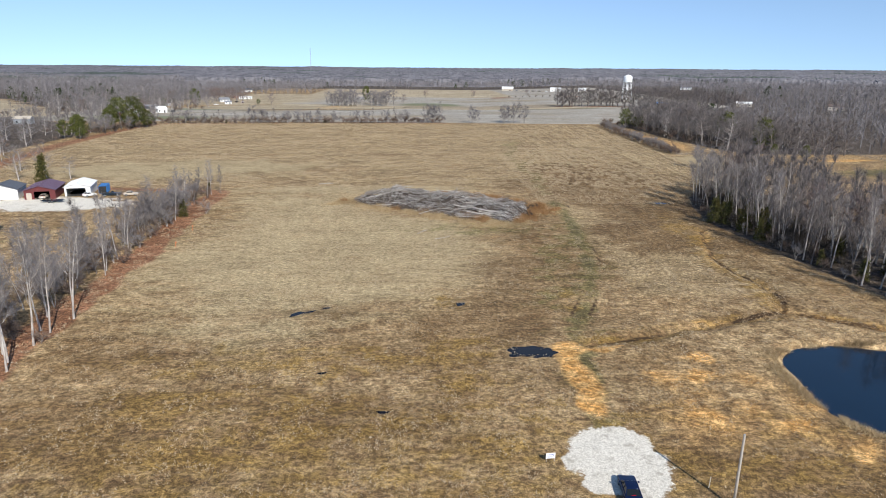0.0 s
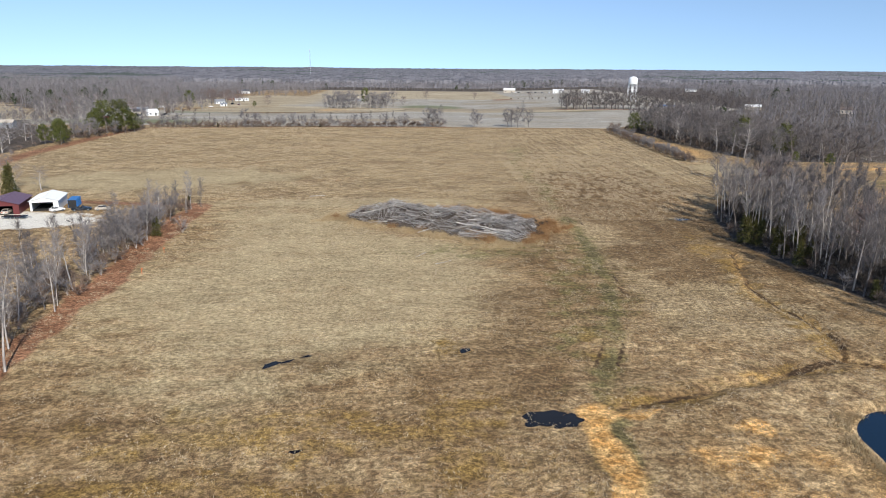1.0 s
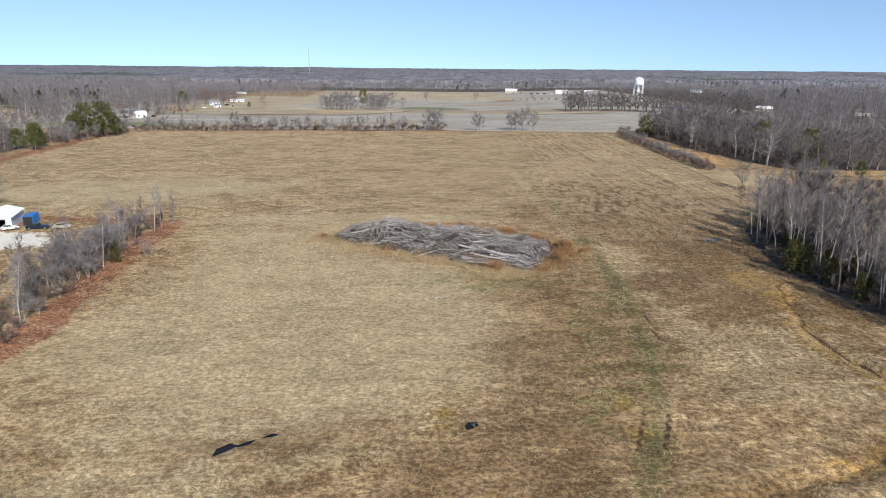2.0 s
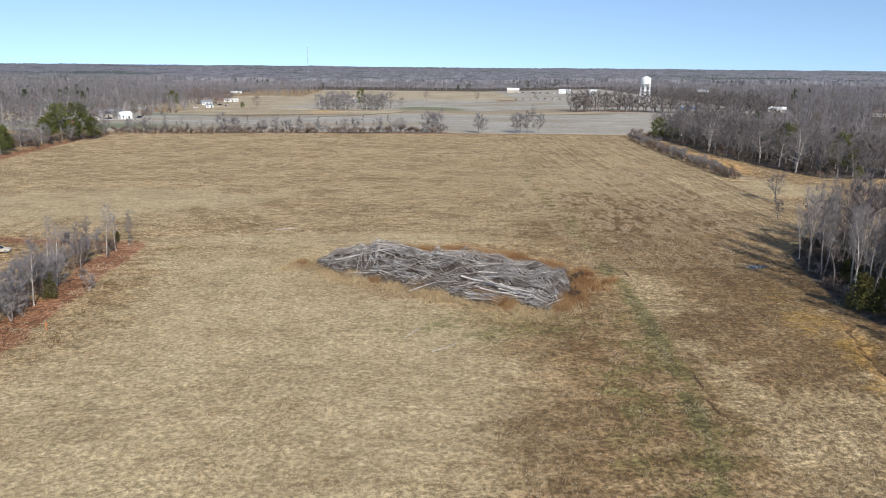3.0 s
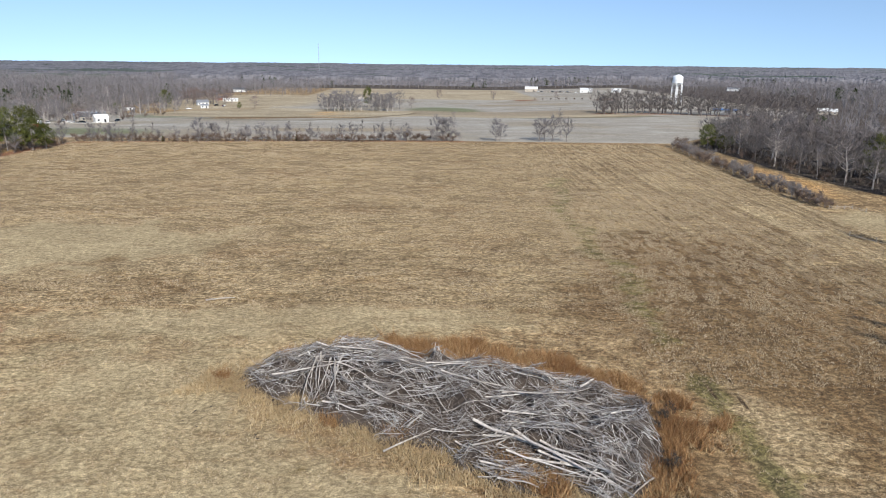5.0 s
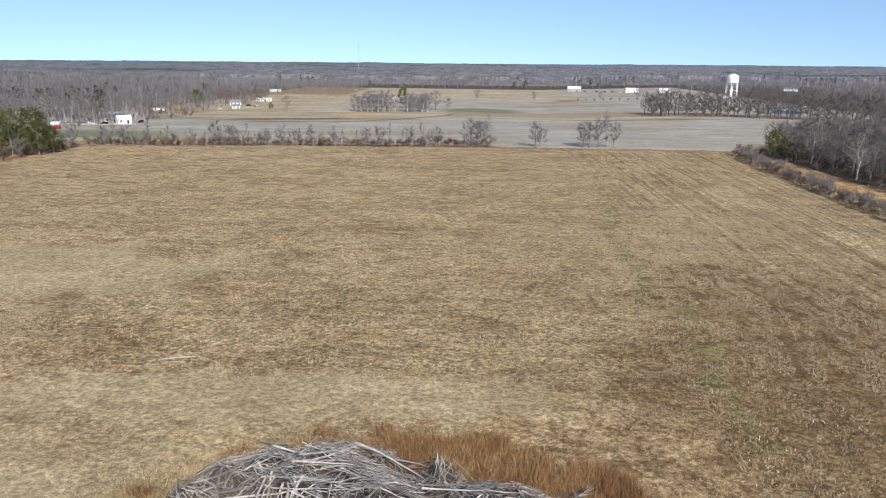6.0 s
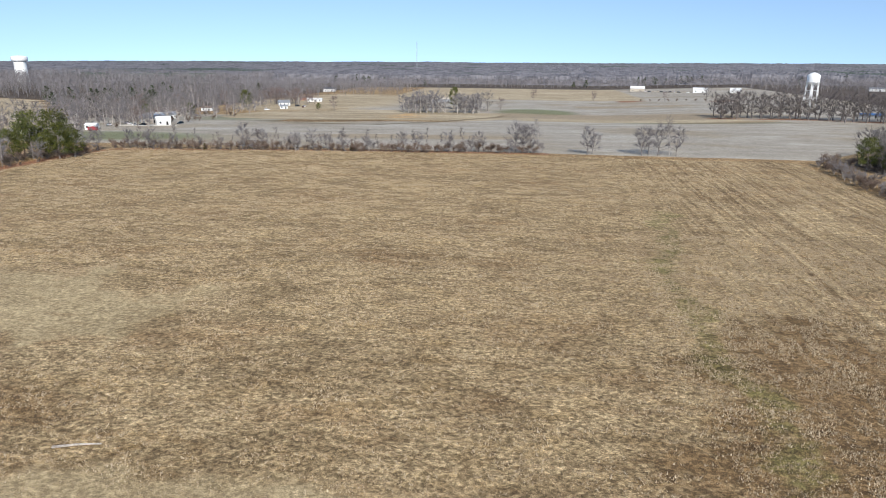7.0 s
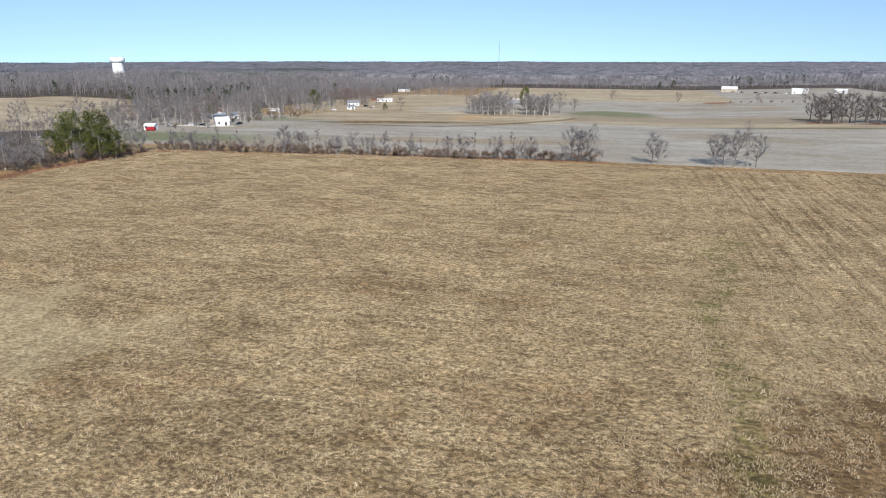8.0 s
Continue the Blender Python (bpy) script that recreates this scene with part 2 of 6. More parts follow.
    k.bump(k.math("ADD", fine, k.math("MULTIPLY", rows_fine, 0.8)), 0.8, 0.14)
    return k.done(grass)


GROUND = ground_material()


def water_material(name, colour):
    k = Nodes(name, 0.06)
    k.b.inputs["Specular IOR Level"].default_value = 0.32
    k.bump(k.noise(1.2, 3, k.place((1, 2, 1))), 0.08, 0.02)
    return k.done(k.mix(k.noise(0.1), colour, tuple(v * 1.5 for v in colour)))


WATER = water_material("pond_water", (0.003, 0.012, 0.026))
MUD = water_material("puddle_water", (0.012, 0.011, 0.010))


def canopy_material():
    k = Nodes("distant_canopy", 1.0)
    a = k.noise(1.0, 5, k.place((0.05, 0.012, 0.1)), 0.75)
    # bluish grey tint: distance haze put into the base colour
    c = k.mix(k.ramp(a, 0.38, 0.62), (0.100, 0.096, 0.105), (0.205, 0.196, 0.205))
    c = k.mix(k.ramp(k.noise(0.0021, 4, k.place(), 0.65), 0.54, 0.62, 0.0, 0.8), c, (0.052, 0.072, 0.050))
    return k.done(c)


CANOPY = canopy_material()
WHITE = plain("white_paint", (0.78, 0.78, 0.76), 0.5, wear=0.15)
TANK_WHITE = plain("tank_paint", (0.80, 0.80, 0.78), 0.4, scale=0.3, wear=0.12, vary=0.1)
GREY_ROOF = plain("grey_roof", (0.10, 0.11, 0.13), 0.6)
MAROON = plain("maroon_steel", (0.135, 0.035, 0.035), 0.5)
MAROON_ROOF = plain("maroon_roof", (0.14, 0.085, 0.12), 0.35)
BLUE = plain("blue_steel", (0.03, 0.16, 0.42), 0.45)
RED = plain("red_paint", (0.35, 0.02, 0.03), 0.5)
BRICK = plain("brick_wall", (0.27, 0.12, 0.08), 0.9)
BEIGE = plain("beige_siding", (0.50, 0.44, 0.36), 0.8)
SHINGLE = plain("brown_shingles", (0.16, 0.12, 0.10), 0.9)
BLUE_ROOF = plain("blue_grey_roof", (0.24, 0.30, 0.38), 0.4)
DARK_IN = plain("dark_interior", (0.03, 0.03, 0.03), 0.9)
STEEL = plain("galvanised_steel", (0.42, 0.43, 0.44), 0.5, 0.6)
POLE_WOOD = plain("pole_wood", (0.40, 0.36, 0.31), 0.9, scale=4)
CAR_BLUE = plain("car_paint_blue", (0.008, 0.018, 0.06), 0.12, 0.3, vary=0.05, wear=0.03)
CAR_DARK = plain("car_paint_dark", (0.02, 0.03, 0.04), 0.2, 0.3, vary=0.05, wear=0.03)
CAR_GLASS = plain("car_glass", (0.012, 0.015, 0.018), 0.05, vary=0.0, wear=0.0)
TYRE = plain("tyre_rubber", (0.02, 0.02, 0.02), 0.9)
TAIL_RED = plain("tail_lens", (0.40, 0.01, 0.02), 0.2)
SIGN_WHITE = plain("sign_board", (0.82, 0.82, 0.84), 0.5, vary=0.05, wear=0.03)
SIGN_BAR = plain("sign_bar", (0.10, 0.13, 0.35), 0.5)
WINDOW = plain("window_glass", (0.03, 0.04, 0.05), 0.08, vary=0.0, wear=0.0)


# ---- mesh helpers ----
def mesh_of(name, verts, faces, material, smooth=False):
    me = bpy.data.meshes.new(name)
    me.from_pydata([tuple(v) for v in verts], [], faces)
    me.materials.append(material)
    if smooth:
        me.shade_smooth()
    me.update()
    return me


def mesh_tris(name, verts, material):
    """A mesh of loose triangles out of an array of corners, three after three."""
    v = np.asarray(verts, dtype=np.float32).reshape(-1, 3)
    n = len(v) // 3
    me = bpy.data.meshes.new(name)
    me.vertices.add(len(v))
    me.vertices.foreach_set("co", v.ravel())
    me.loops.add(len(v))
    me.loops.foreach_set("vertex_index", np.arange(len(v), dtype=np.int32))
    me.polygons.add(n)
    me.polygons.foreach_set("loop_start", np.arange(0, len(v), 3, dtype=np.int32))
    me.polygons.foreach_set("loop_total", np.full(n, 3, dtype=np.int32))
    me.materials.append(material)
    me.update(calc_edges=True)
    return me


def part(name, bm, material, parent, label="", smooth=False):
    """Links a bmesh as one mesh object under a thing or a part."""
    me = bpy.data.meshes.new(name)
    bm.normal_update()
    bm.to_mesh(me)
    bm.free()
    me.materials.append(material)
    if smooth:
        me.shade_smooth()
    ob = new(name, me)
    ob.parent = parent
    return tagged(ob, label) if label else ob


def part_mesh(name, me, parent, label=""):
    ob = new(name, me)
    ob.parent = parent
    return tagged(ob, label) if label else ob


def thing(name, label, category, x, y, z=None, turn=0.0, group="", kind=""):
    ob = new(name)
    ob.empty_display_size = 0.2
    ob.matrix_basis = pose(x, y, gz(x, y) if z is None else z, 0, 0, turn)
    return tagged(ob, label, category, group, kind)


def box(bm, x0, y0, z0, x1, y1, z1, bevel=0.0):
    r = bmesh.ops.create_cube(bm, size=1.0, matrix=Matrix.Translation(((x0 + x1) / 2, (y0 + y1) / 2, (z0 + z1) / 2)) @ Matrix.Diagonal((x1 - x0, y1 - y0, z1 - z0, 1)))
    if bevel:
        edges = {e for v in r["verts"] for e in v.link_edges}
        bmesh.ops.bevel(bm, geom=list(edges), offset=bevel, segments=2, affect="EDGES", profile=0.7)
    return bm


def boxed(*dims, bevel=0.0):
    return box(bmesh.new(), *dims, bevel=bevel)


def rod(bm, a, b, r0, r1=None, sides=8):
    a, b = Vector(a), Vector(b)
    q = (b - a).to_track_quat("Z", "Y").to_matrix().to_4x4()
    m = Matrix.Translation((a + b) / 2) @ q
    bmesh.ops.create_cone(bm, cap_ends=True, segments=sides, radius1=r0, radius2=r0 if r1 is None else r1, depth=(b - a).length, matrix=m)
    return bm


def rodded(*args, **kw):
    return rod(bmesh.new(), *args, **kw)


def lathe(profile, sides=24):
    """A turned body out of (radius, height) pairs."""
    bm = bmesh.new()
    rings = []
    for r, z in profile:
        rings.append([bm.verts.new((r * math.cos(i * math.tau / sides), r * math.sin(i * math.tau / sides), z)) for i in range(sides)])
    for lo, hi in zip(rings, rings[1:]):
        for i in range(sides):
            j = (i + 1) % sides
            bm.faces.new((lo[i], lo[j], hi[j], hi[i]))
    bm.faces.new(rings[-1])
    bm.faces.new(list(reversed(rings[0])))
    return bm


def extruded(outline, y0, y1):
    """A profile in x and z drawn out along y."""
    bm = bmesh.new()
    a = [bm.verts.new((x, y0, z)) for x, z in outline]
    b = [bm.verts.new((x, y1, z)) for x, z in outline]
    n = len(outline)
    for i in range(n):
        j = (i + 1) % n
        bm.faces.new((a[i], a[j], b[j], b[i]))
    bm.faces.new(list(reversed(a)))
    bm.faces.new(b)
    bmesh.ops.recalc_face_normals(bm, faces=bm.faces)
    return bm


# ---- the lie of the land ----
def grain_noise(x, y, size, seed=0):
    """Smooth noise from 0 to 1 over arrays of places."""
    x, y = np.asarray(x, float) / size + seed * 17.3, np.asarray(y, float) / size - seed * 9.1
    i, j = np.floor(x), np.floor(y)
    u, v = x - i, y - j
    u, v = u * u * (3 - 2 * u), v * v * (3 - 2 * v)

    def h(a, b):
        s = np.sin(a * 127.1 + b * 311.7 + seed * 74.7) * 43758.5453
        return s - np.floor(s)
    return (h(i, j) * (1 - u) + h(i + 1, j) * u) * (1 - v) + (h(i, j + 1) * (1 - u) + h(i + 1, j + 1) * u) * v


def near_line(x, y, pts):
    """The distance from places to a bent line."""
    best = np.full(np.shape(x), 1e9)
    for (ax, ay), (bx, by) in zip(pts, pts[1:]):
        dx, dy = bx - ax, by - ay
        t = np.clip(((x - ax) * dx + (y - ay) * dy) / (dx * dx + dy * dy), 0, 1)
        best = np.minimum(best, np.hypot(x - ax - t * dx, y - ay - t * dy))
    return best


def blob(x, y, cx, cy, rx, ry, turn=0.0, power=2.0):
    """1 in the middle of a rounded patch, 0.5 at its rim, 0 well outside."""
    c, s = math.cos(radians(turn)), math.sin(radians(turn))
    u, v = ((x - cx) * c + (y - cy) * s) / rx, (-(x - cx) * s + (y - cy) * c) / ry
    return np.clip(1.5 - (np.abs(u) ** power + np.abs(v) ** power) ** (1 / power), 0, 1)


def ramp01(v, lo, hi):
    t = np.clip((v - lo) / (hi - lo), 0, 1)
    return t * t * (3 - 2 * t)


GULLY = [(29, 98), (41, 101), (52, 105), (63, 109), (71, 112), (79, 106), (90, 101)]
GULLY_BRANCH = [(71, 112), (74, 122), (72, 135), (72, 146), (80, 170)]
POND = (80.7, 82.4, 23.0, 13.6)
PILE = (9.0, 200.0, 27.5, 12.0, -18.0)
WEST_FIELD = (-425, 640, 190, 70, -50)


def land(x, y):
    """The ground's height."""
    x, y = np.asarray(x, float), np.asarray(y, float)
    d = np.hypot(x, y)
    az = np.degrees(np.arctan2(x, np.maximum(y, 1.0)))
    fall = 0.0118 - 0.0083 * np.clip((az - 5) / 30, 0, 1)
    z = -fall * np.maximum(0, d - 490) * (y > 0)
    z = z - 6 * ramp01(d, 520, 800) * (1 - ramp01(d, 1400, 3000)) * (1 - np.clip((az - 6) / 10, 0, 1)) * (1 - ramp01(-az, 25, 36)) * (y > 0)
    near = np.clip(1 - np.maximum(np.abs(x) - 200, np.maximum(y - 500, 0)) / 200, 0, 1)
    z = z + near * (0.25 * (grain_noise(x, y, 23, 1) - 0.5) + 0.12 * (grain_noise(x, y, 5, 2) - 0.5))
    for line, width, depth in ((GULLY, 1.5, 0.7), (GULLY_BRANCH, 1.1, 0.6)):
        g = near_line(x + 1.5 * (grain_noise(x, y, 6, 3) - 0.5), y + 1.5 * (grain_noise(x, y, 6, 4) - 0.5), line)
        z = z - depth * np.exp(-(g / width) ** 2)
    wob = 2.0 * (grain_noise(x, y, 5, 5) - 0.5) + 4.0 * (grain_noise(x, y, 13, 6) - 0.5)
    z = z - 1.9 * ramp01(blob(x + wob, y + wob, *POND, power=4.0), 0.38, 0.62)
    return z


def gz(x, y):
    return float(land(x, y))


def axis(fine_lo, fine_hi, step, mid_lo, mid_hi, mid_step, lo, hi, grow):
    out = list(np.arange(fine_lo, fine_hi + 0.01, step))
    s = mid_step
    while out[-1] < hi:
        s = mid_step if out[-1] < mid_hi else s * grow
        out.append(min(hi, out[-1] + s))
    s = mid_step
    while out[0] > lo:
        s = mid_step if out[0] > mid_lo else s * grow
        out.insert(0, max(lo, out[0] - s))
    return np.array(out)


def masks(x, y):
    """Which kind of ground lies where: three triples."""
    w = grain_noise(x, y, 9, 11) - 0.5
    w2 = grain_noise(x, y, 3.0, 12) - 0.5
    xs, ys = x + 4 * w, y + 4 * w2
    zero = np.zeros_like(x)
    w3 = 30 * (grain_noise(x, y, 60, 14) - 0.5)
    clay = zero.copy()
    for p in ((25.5, 96, 2.8, 3.2, 0), (25, 87, 2.2, 8, 8), (24.5, 78, 2.0, 4, 0), (31, 96, 4, 1.2, 10)):
        clay = np.maximum(clay, blob(x + w2, y + 2 * w2, *p))
    for p in ((42, 85, 6, 3.2, 10), (38, 75, 5, 4, 0), (44, 92, 4, 1.5, 0), (50, 72, 5, 3, 20), (35, 87, 2.5, 1.5, 0), (56, 66, 3, 5, 0)):
        clay = np.maximum(clay, 0.64 * blob(xs, ys, *p) * (0.6 + 0.8 * grain_noise(x, y, 2.2, 13)))
    clay = np.maximum(clay, 0.55 * blob(xs, ys, 143, 370, 11, 56, 2))
    clay = np.maximum(clay, 0.50 * blob(xs, ys, 45, 78, 19, 17, 0, 3) * (0.5 + 0.75 * grain_noise(x, y, 4, 22)))
    clay = np.maximum(clay, 0.44 * np.exp(-(near_line(xs, ys, GULLY_BRANCH) / 5) ** 2) * (0.6 + 0.7 * grain_noise(x, y, 5, 25)))
    clay = np.maximum(clay, 0.44 * np.exp(-(near_line(xs, ys, GULLY[2:]) / 4) ** 2) * (0.6 + 0.7 * grain_noise(x, y, 5, 26)))
    clay = np.maximum(clay, blob(x, y, 206, 301, 17, 4, 4))
    clay = np.maximum(clay, 0.45 * blob(x + 3 * w, y + 3 * w, 205, 314, 36, 9, 4))
    clay = np.maximum(clay, 0.55 * blob(x, y, -60, 700, 50, 50, 0) * grain_noise(x, y, 14, 6) * 1.4)
    edge_l = near_line(x, y, [(-62.5, 60), (-61.5, 104), (-62, 129), (-62.5, 162), (-64.5, 222)])
    litter = 0.9 * np.exp(-(np.maximum(edge_l - 1.0 - 3 * w - 2 * w2, 0) / 2.2) ** 2) + 0.3 * (x < -60) * (x > -82) * (y < 226) * (y > 60)
    litter = np.maximum(litter, 0.9 * np.exp(-(near_line(x, y, [(-64, 224), (-90, 226), (-120, 231)]) / 2.5) ** 2))
    litter = np.maximum(litter, 0.75 * np.exp(-(near_line(x, y, [(-163, 450), (-100, 460), (-38, 466), (26, 468)]) / 3.5) ** 2))
    litter = np.maximum(litter, 0.8 * np.exp(-(near_line(x, y, [(-168, 270), (-176, 330), (-174, 400), (-168, 445)]) / 6) ** 2))
    dark = zero.copy()
    for p in ((0, 95, 24, 10, 5), (10, 88, 14, 8, 0), (-20, 112, 16, 4, 8), (-45, 95, 14, 10, 0), (18, 118, 12, 10, 60)):
        dark = np.maximum(dark, 0.72 * blob(xs, ys, *p))
    dark = np.maximum(dark, 0.8 * blob(xs, ys, 78, 178, 9, 26, 5))
    dark = np.maximum(dark, 0.75 * np.exp(-(near_line(x, y, GULLY) / 3.0) ** 2))
    dark = np.maximum(dark, 0.75 * np.exp(-(near_line(x, y, GULLY_BRANCH) / 2.6) ** 2))
    dark = np.maximum(dark, 0.55 * blob(xs, ys, 100, 260, 14, 40, 0))
    dark = np.maximum(dark, 0.85 * blob(x + 16 * (grain_noise(x, y, 16, 27) - 0.5), ys, 33, 148, 13, 48, -12))
    dark = np.maximum(dark, 0.8 * blob(x + 30 * (grain_noise(x, y, 26, 19) - 0.5), ys, 74, 160, 14, 40, 0))
    dark = np.maximum(dark, 0.8 * blob(x + 20 * (grain_noise(x, y, 14, 24) - 0.5), ys, -30, 74, 48, 14, 0))
    dark = np.maximum(dark, 0.62 * np.exp(-(near_line(xs, ys, [(14, 137), (20, 136), (27, 131)]) / 2.4) ** 2))
    dark = np.maximum(dark, 0.62 * blob(x + 40 * (grain_noise(x, y, 38, 17) - 0.5), y + 30 * (grain_noise(x, y, 30, 18) - 0.5), 80, 250, 26, 60, 0))
    dark = np.maximum(dark, 0.36 * blob(xs, ys, -50, 240, 60, 12, 4))
    dark = np.maximum(dark, 0.25 * blob(xs, ys, -10, 262, 70, 14, 3))
    dark = np.maximum(dark, 0.85 * blob(xs, ys, 48, 65, 30, 13, 0))
    dark = np.maximum(dark, 0.85 * blob(x + 12 * w, ys, 13, 104, 17, 12, 20))
    pale = blob(x + 24 * (grain_noise(x, y, 24, 20) - 0.5), y + 20 * (grain_noise(x, y, 20, 21) - 0.5), -21, 166, 38, 58, 0, 3) * 0.95
    pale = np.maximum(pale, 0.85 * ramp01(blob(x + 30 * w, y + 16 * w2 + 20 * w, -92, 270, 62, 26, 8), 0.1, 1.0))
    pale = np.maximum(pale, 0.9 * blob(xs, ys, -18, 228, 48, 8, 2))
    pale = np.maximum(pale, 0.9 * blob(xs, ys, 138, 300, 16, 16, 0))
    green = 0.98 * np.exp(-(near_line(x, y, [(47, 206), (46, 180), (43.5, 160), (40, 135), (34, 116), (28, 103), (24, 70)]) / 3.0) ** 2) * (0.75 + 0.4 * grain_noise(x, y, 8, 28))
    green = np.maximum(green, 0.84 * np.exp(-(near_line(x + 8 * w, y, [(58, 362), (52, 335), (47, 300), (47, 270), (50, 245), (46, 222)]) / 5) ** 2))
    green = np.maximum(green, 0.72 * blob(xs, ys, 20, 173, 22, 8, 0))
    green = np.maximum(green, 0.6 * blob(xs, ys, 37, 145, 11, 46, -12))
    green = np.maximum(green, 1.0 * blob(x, y, 215, 268, 45, 12, 10))
    green = np.maximum(green, 0.55 * blob(x, y, -195, 650, 40, 40, 0))
    green = np.maximum(green, 1.0 * blob(x, y + 0.3 * w3, 24, 778, 34, 40, 5))
    green = np.maximum(green, 0.6 * blob(x, y, 120, 645, 80, 8, 3))
    green = np.maximum(green, 0.5 * blob(x, y, -105, 165, 26, 14, 0))
    grey = ramp01(y, 468, 472) * ramp01(-(x - 133 - 0.95 * (y - 462)), -3, 3) * ramp01(x + 165 - 0.05 * (y - 460), -4, 4) * ramp01(-(y + w3 - 1000 - 320 * (x > 145)), -8, 8)
    grey = grey * (1 - ramp01(blob(x, y + w3, -120, 690, 100, 75, 0, 3), 0.4, 0.6))
    tan = ramp01(y + w3, 955, 965) * ramp01(-(y - 1300), -10, 10) * ramp01(x + 150, -10, 10) * ramp01(-(x - 150), -10, 10)
    tan = np.maximum(tan, ramp01(blob(x, y + w3, -110, 700, 110, 65, 0, 3), 0.4, 0.6) * 0.85)
    tan = np.maximum(tan, blob(x, y, -215, 800, 60, 60, 0) * 0.8)
    tan = np.maximum(tan, 0.9 * ramp01(blob(x, y + 0.3 * w3, 90, 672, 110, 24, -6), 0.4, 0.7))
    tan = np.maximum(tan, 0.95 * (blob(x, y, *WEST_FIELD, 4.0) > 0.5))
    tan = np.maximum(tan, 0.9 * blob(x, y, -195, 900, 90, 150, 0))
    grey = np.maximum(grey, 0.9 * ramp01(y, 462, 474) * ramp01(-(y - 690), -20, 20) * ramp01(-(x + 150), -5, 5) * ramp01(x + 330, -10, 10))
    green = np.maximum(green, 0.75 * blob(x + 0.5 * w3, y, -200, 498, 60, 22, 0))
    dark = np.maximum(dark, 0.8 * blob(x, y + 0.3 * w3, -120, 625, 60, 14, 10))
    dark = np.maximum(dark, 0.9 * np.exp(-(near_line(x, y, [(-151, 600), (-80, 590), (-47, 622), (-5, 700), (2, 740)]) / 5) ** 2))
    dark = np.maximum(dark, 0.75 * np.exp(-(near_line(x, y, [(60, 640), (135, 650), (200, 645)]) / 6) ** 2))
    litter = np.maximum(litter, 0.9 * np.exp(-(near_line(x, y, [(120, 950), (164, 936), (230, 915)]) / 8) ** 2))
    litter = np.maximum(litter, 0.9 * np.exp(-(near_line(x, y, [(155, 690), (200, 675), (270, 662)]) / 9) ** 2))
    ragged = grain_noise(x, y, 1.6, 29) - 0.5
    stone = blob(x + 2.4 * w2 + 1.6 * ragged, y + 2.4 * w + 2.4 * ragged, 23.8, 65.5, 5.2, 7.8, 6)
    stone = np.maximum(stone, blob(x + 5 * w, y + 5 * w2, -112, 203, 32, 12, 4) * 0.64)
    stone = np.maximum(stone, 0.7 * blob(x + 2 * w, y + 2 * w2, -215, 560, 28, 8, 0))
    stubble = ramp01(y + 3 * w, 232, 238) * ramp01(-(y - 462), -2, 2) * ramp01(x + 170, -4, 4) * ramp01(-(x - 127), -3, 3) * (1 - 0.8 * ramp01(pale, 0.4, 0.7))
    stubble = np.maximum(stubble, ramp01(x, 42, 48) * ramp01(-(x - 84), -4, 4) * ramp01(y, 116, 124) * ramp01(-(y - 240), -3, 3) * 0.8)
    cut = np.maximum(1.1 * np.exp(-(near_line(x + 1.5 * w2, y + 1.5 * w, GULLY) / 0.75) ** 2), 1.1 * np.exp(-(near_line(x + 1.5 * w2, y + 1.5 * w, GULLY_BRANCH) / 0.6) ** 2))
    cut = np.where(x < 60, cut * 0.68, cut)
    cut = cut * (0.78 + 0.5 * grain_noise(x, y, 7, 15))
    for off in (-1.7, 1.7):
        cut = np.maximum(cut, 0.92 * np.exp(-(near_line(x, y, [(50 + off, 214), (47 + off, 190), (45.5 + off, 168), (42 + off, 142), (37 + off, 124), (31 + off, 110)]) / 0.6) ** 2) * (0.4 + 0.8 * grain_noise(x, y, 9, 16)))
    side = ramp01(x + 16 * w, 38, 74) * ramp01(-(y - 465), -3, 3)
    gold = 0.75 * np.exp(-(near_line(xs, ys, GULLY) / 3.2) ** 2)
    gold = np.maximum(gold, 0.7 * np.exp(-(near_line(xs + 1.5, ys, GULLY_BRANCH) / 5.0) ** 2))
    for p in ((8, 96, 12, 7, 0), (10, 86, 9, 5, 0), (32, 116, 3, 9, -10), (-28, 80, 22, 7, 0), (30, 62, 14, 10, 0), (46, 66, 14, 10, 0), (-15, 66, 70, 18, 0), (-20, 92, 30, 8, 0), (76, 172, 6, 24, 0), (8, 116, 4, 4, 0)):
        gold = np.maximum(gold, 0.62 * blob(xs, ys, *p))
    c, s = math.cos(radians(PILE[4])), math.sin(radians(PILE[4]))
    u, v = (x - PILE[0]) * c + (y - PILE[1]) * s, -(x - PILE[0]) * s + (y - PILE[1]) * c
    dark = np.maximum(dark, 1.1 * ramp01(blob(x + 14 * w, y + 10 * w2, 64, 240, 26, 46, 0), 0.1, 0.7))
    dark = np.maximum(dark, 1.0 * ramp01(x + 14 * w, 46, 58) * ramp01(y, 138, 155) * ramp01(-(y - 205), -20, 0))
    dark = np.maximum(dark, 0.7 * np.exp(-(near_line(x + 2 * w2, y, [(47, 206), (46, 180), (43.5, 160), (40, 135)]) / 3.0) ** 2))
    rust = 0.8 * ramp01(blob(u + 4 * w, v + 5 * w2, 1.5, 0, 34, 18, 0, 2.6), 0.3, 0.85)
    rust = np.maximum(rust, 0.65 * np.exp(-(near_line(x, y, [(-163, 448), (-100, 456), (-38, 462), (26, 465), (128, 468)]) / 5) ** 2))
    rust = np.maximum(rust, 0.6 * blob(xs, ys, 95, 215, 9, 22, 0))
    rust = np.maximum(rust, 0.55 * blob(x + 30 * w, y + 20 * w2, 82, 440, 30, 22, 0))
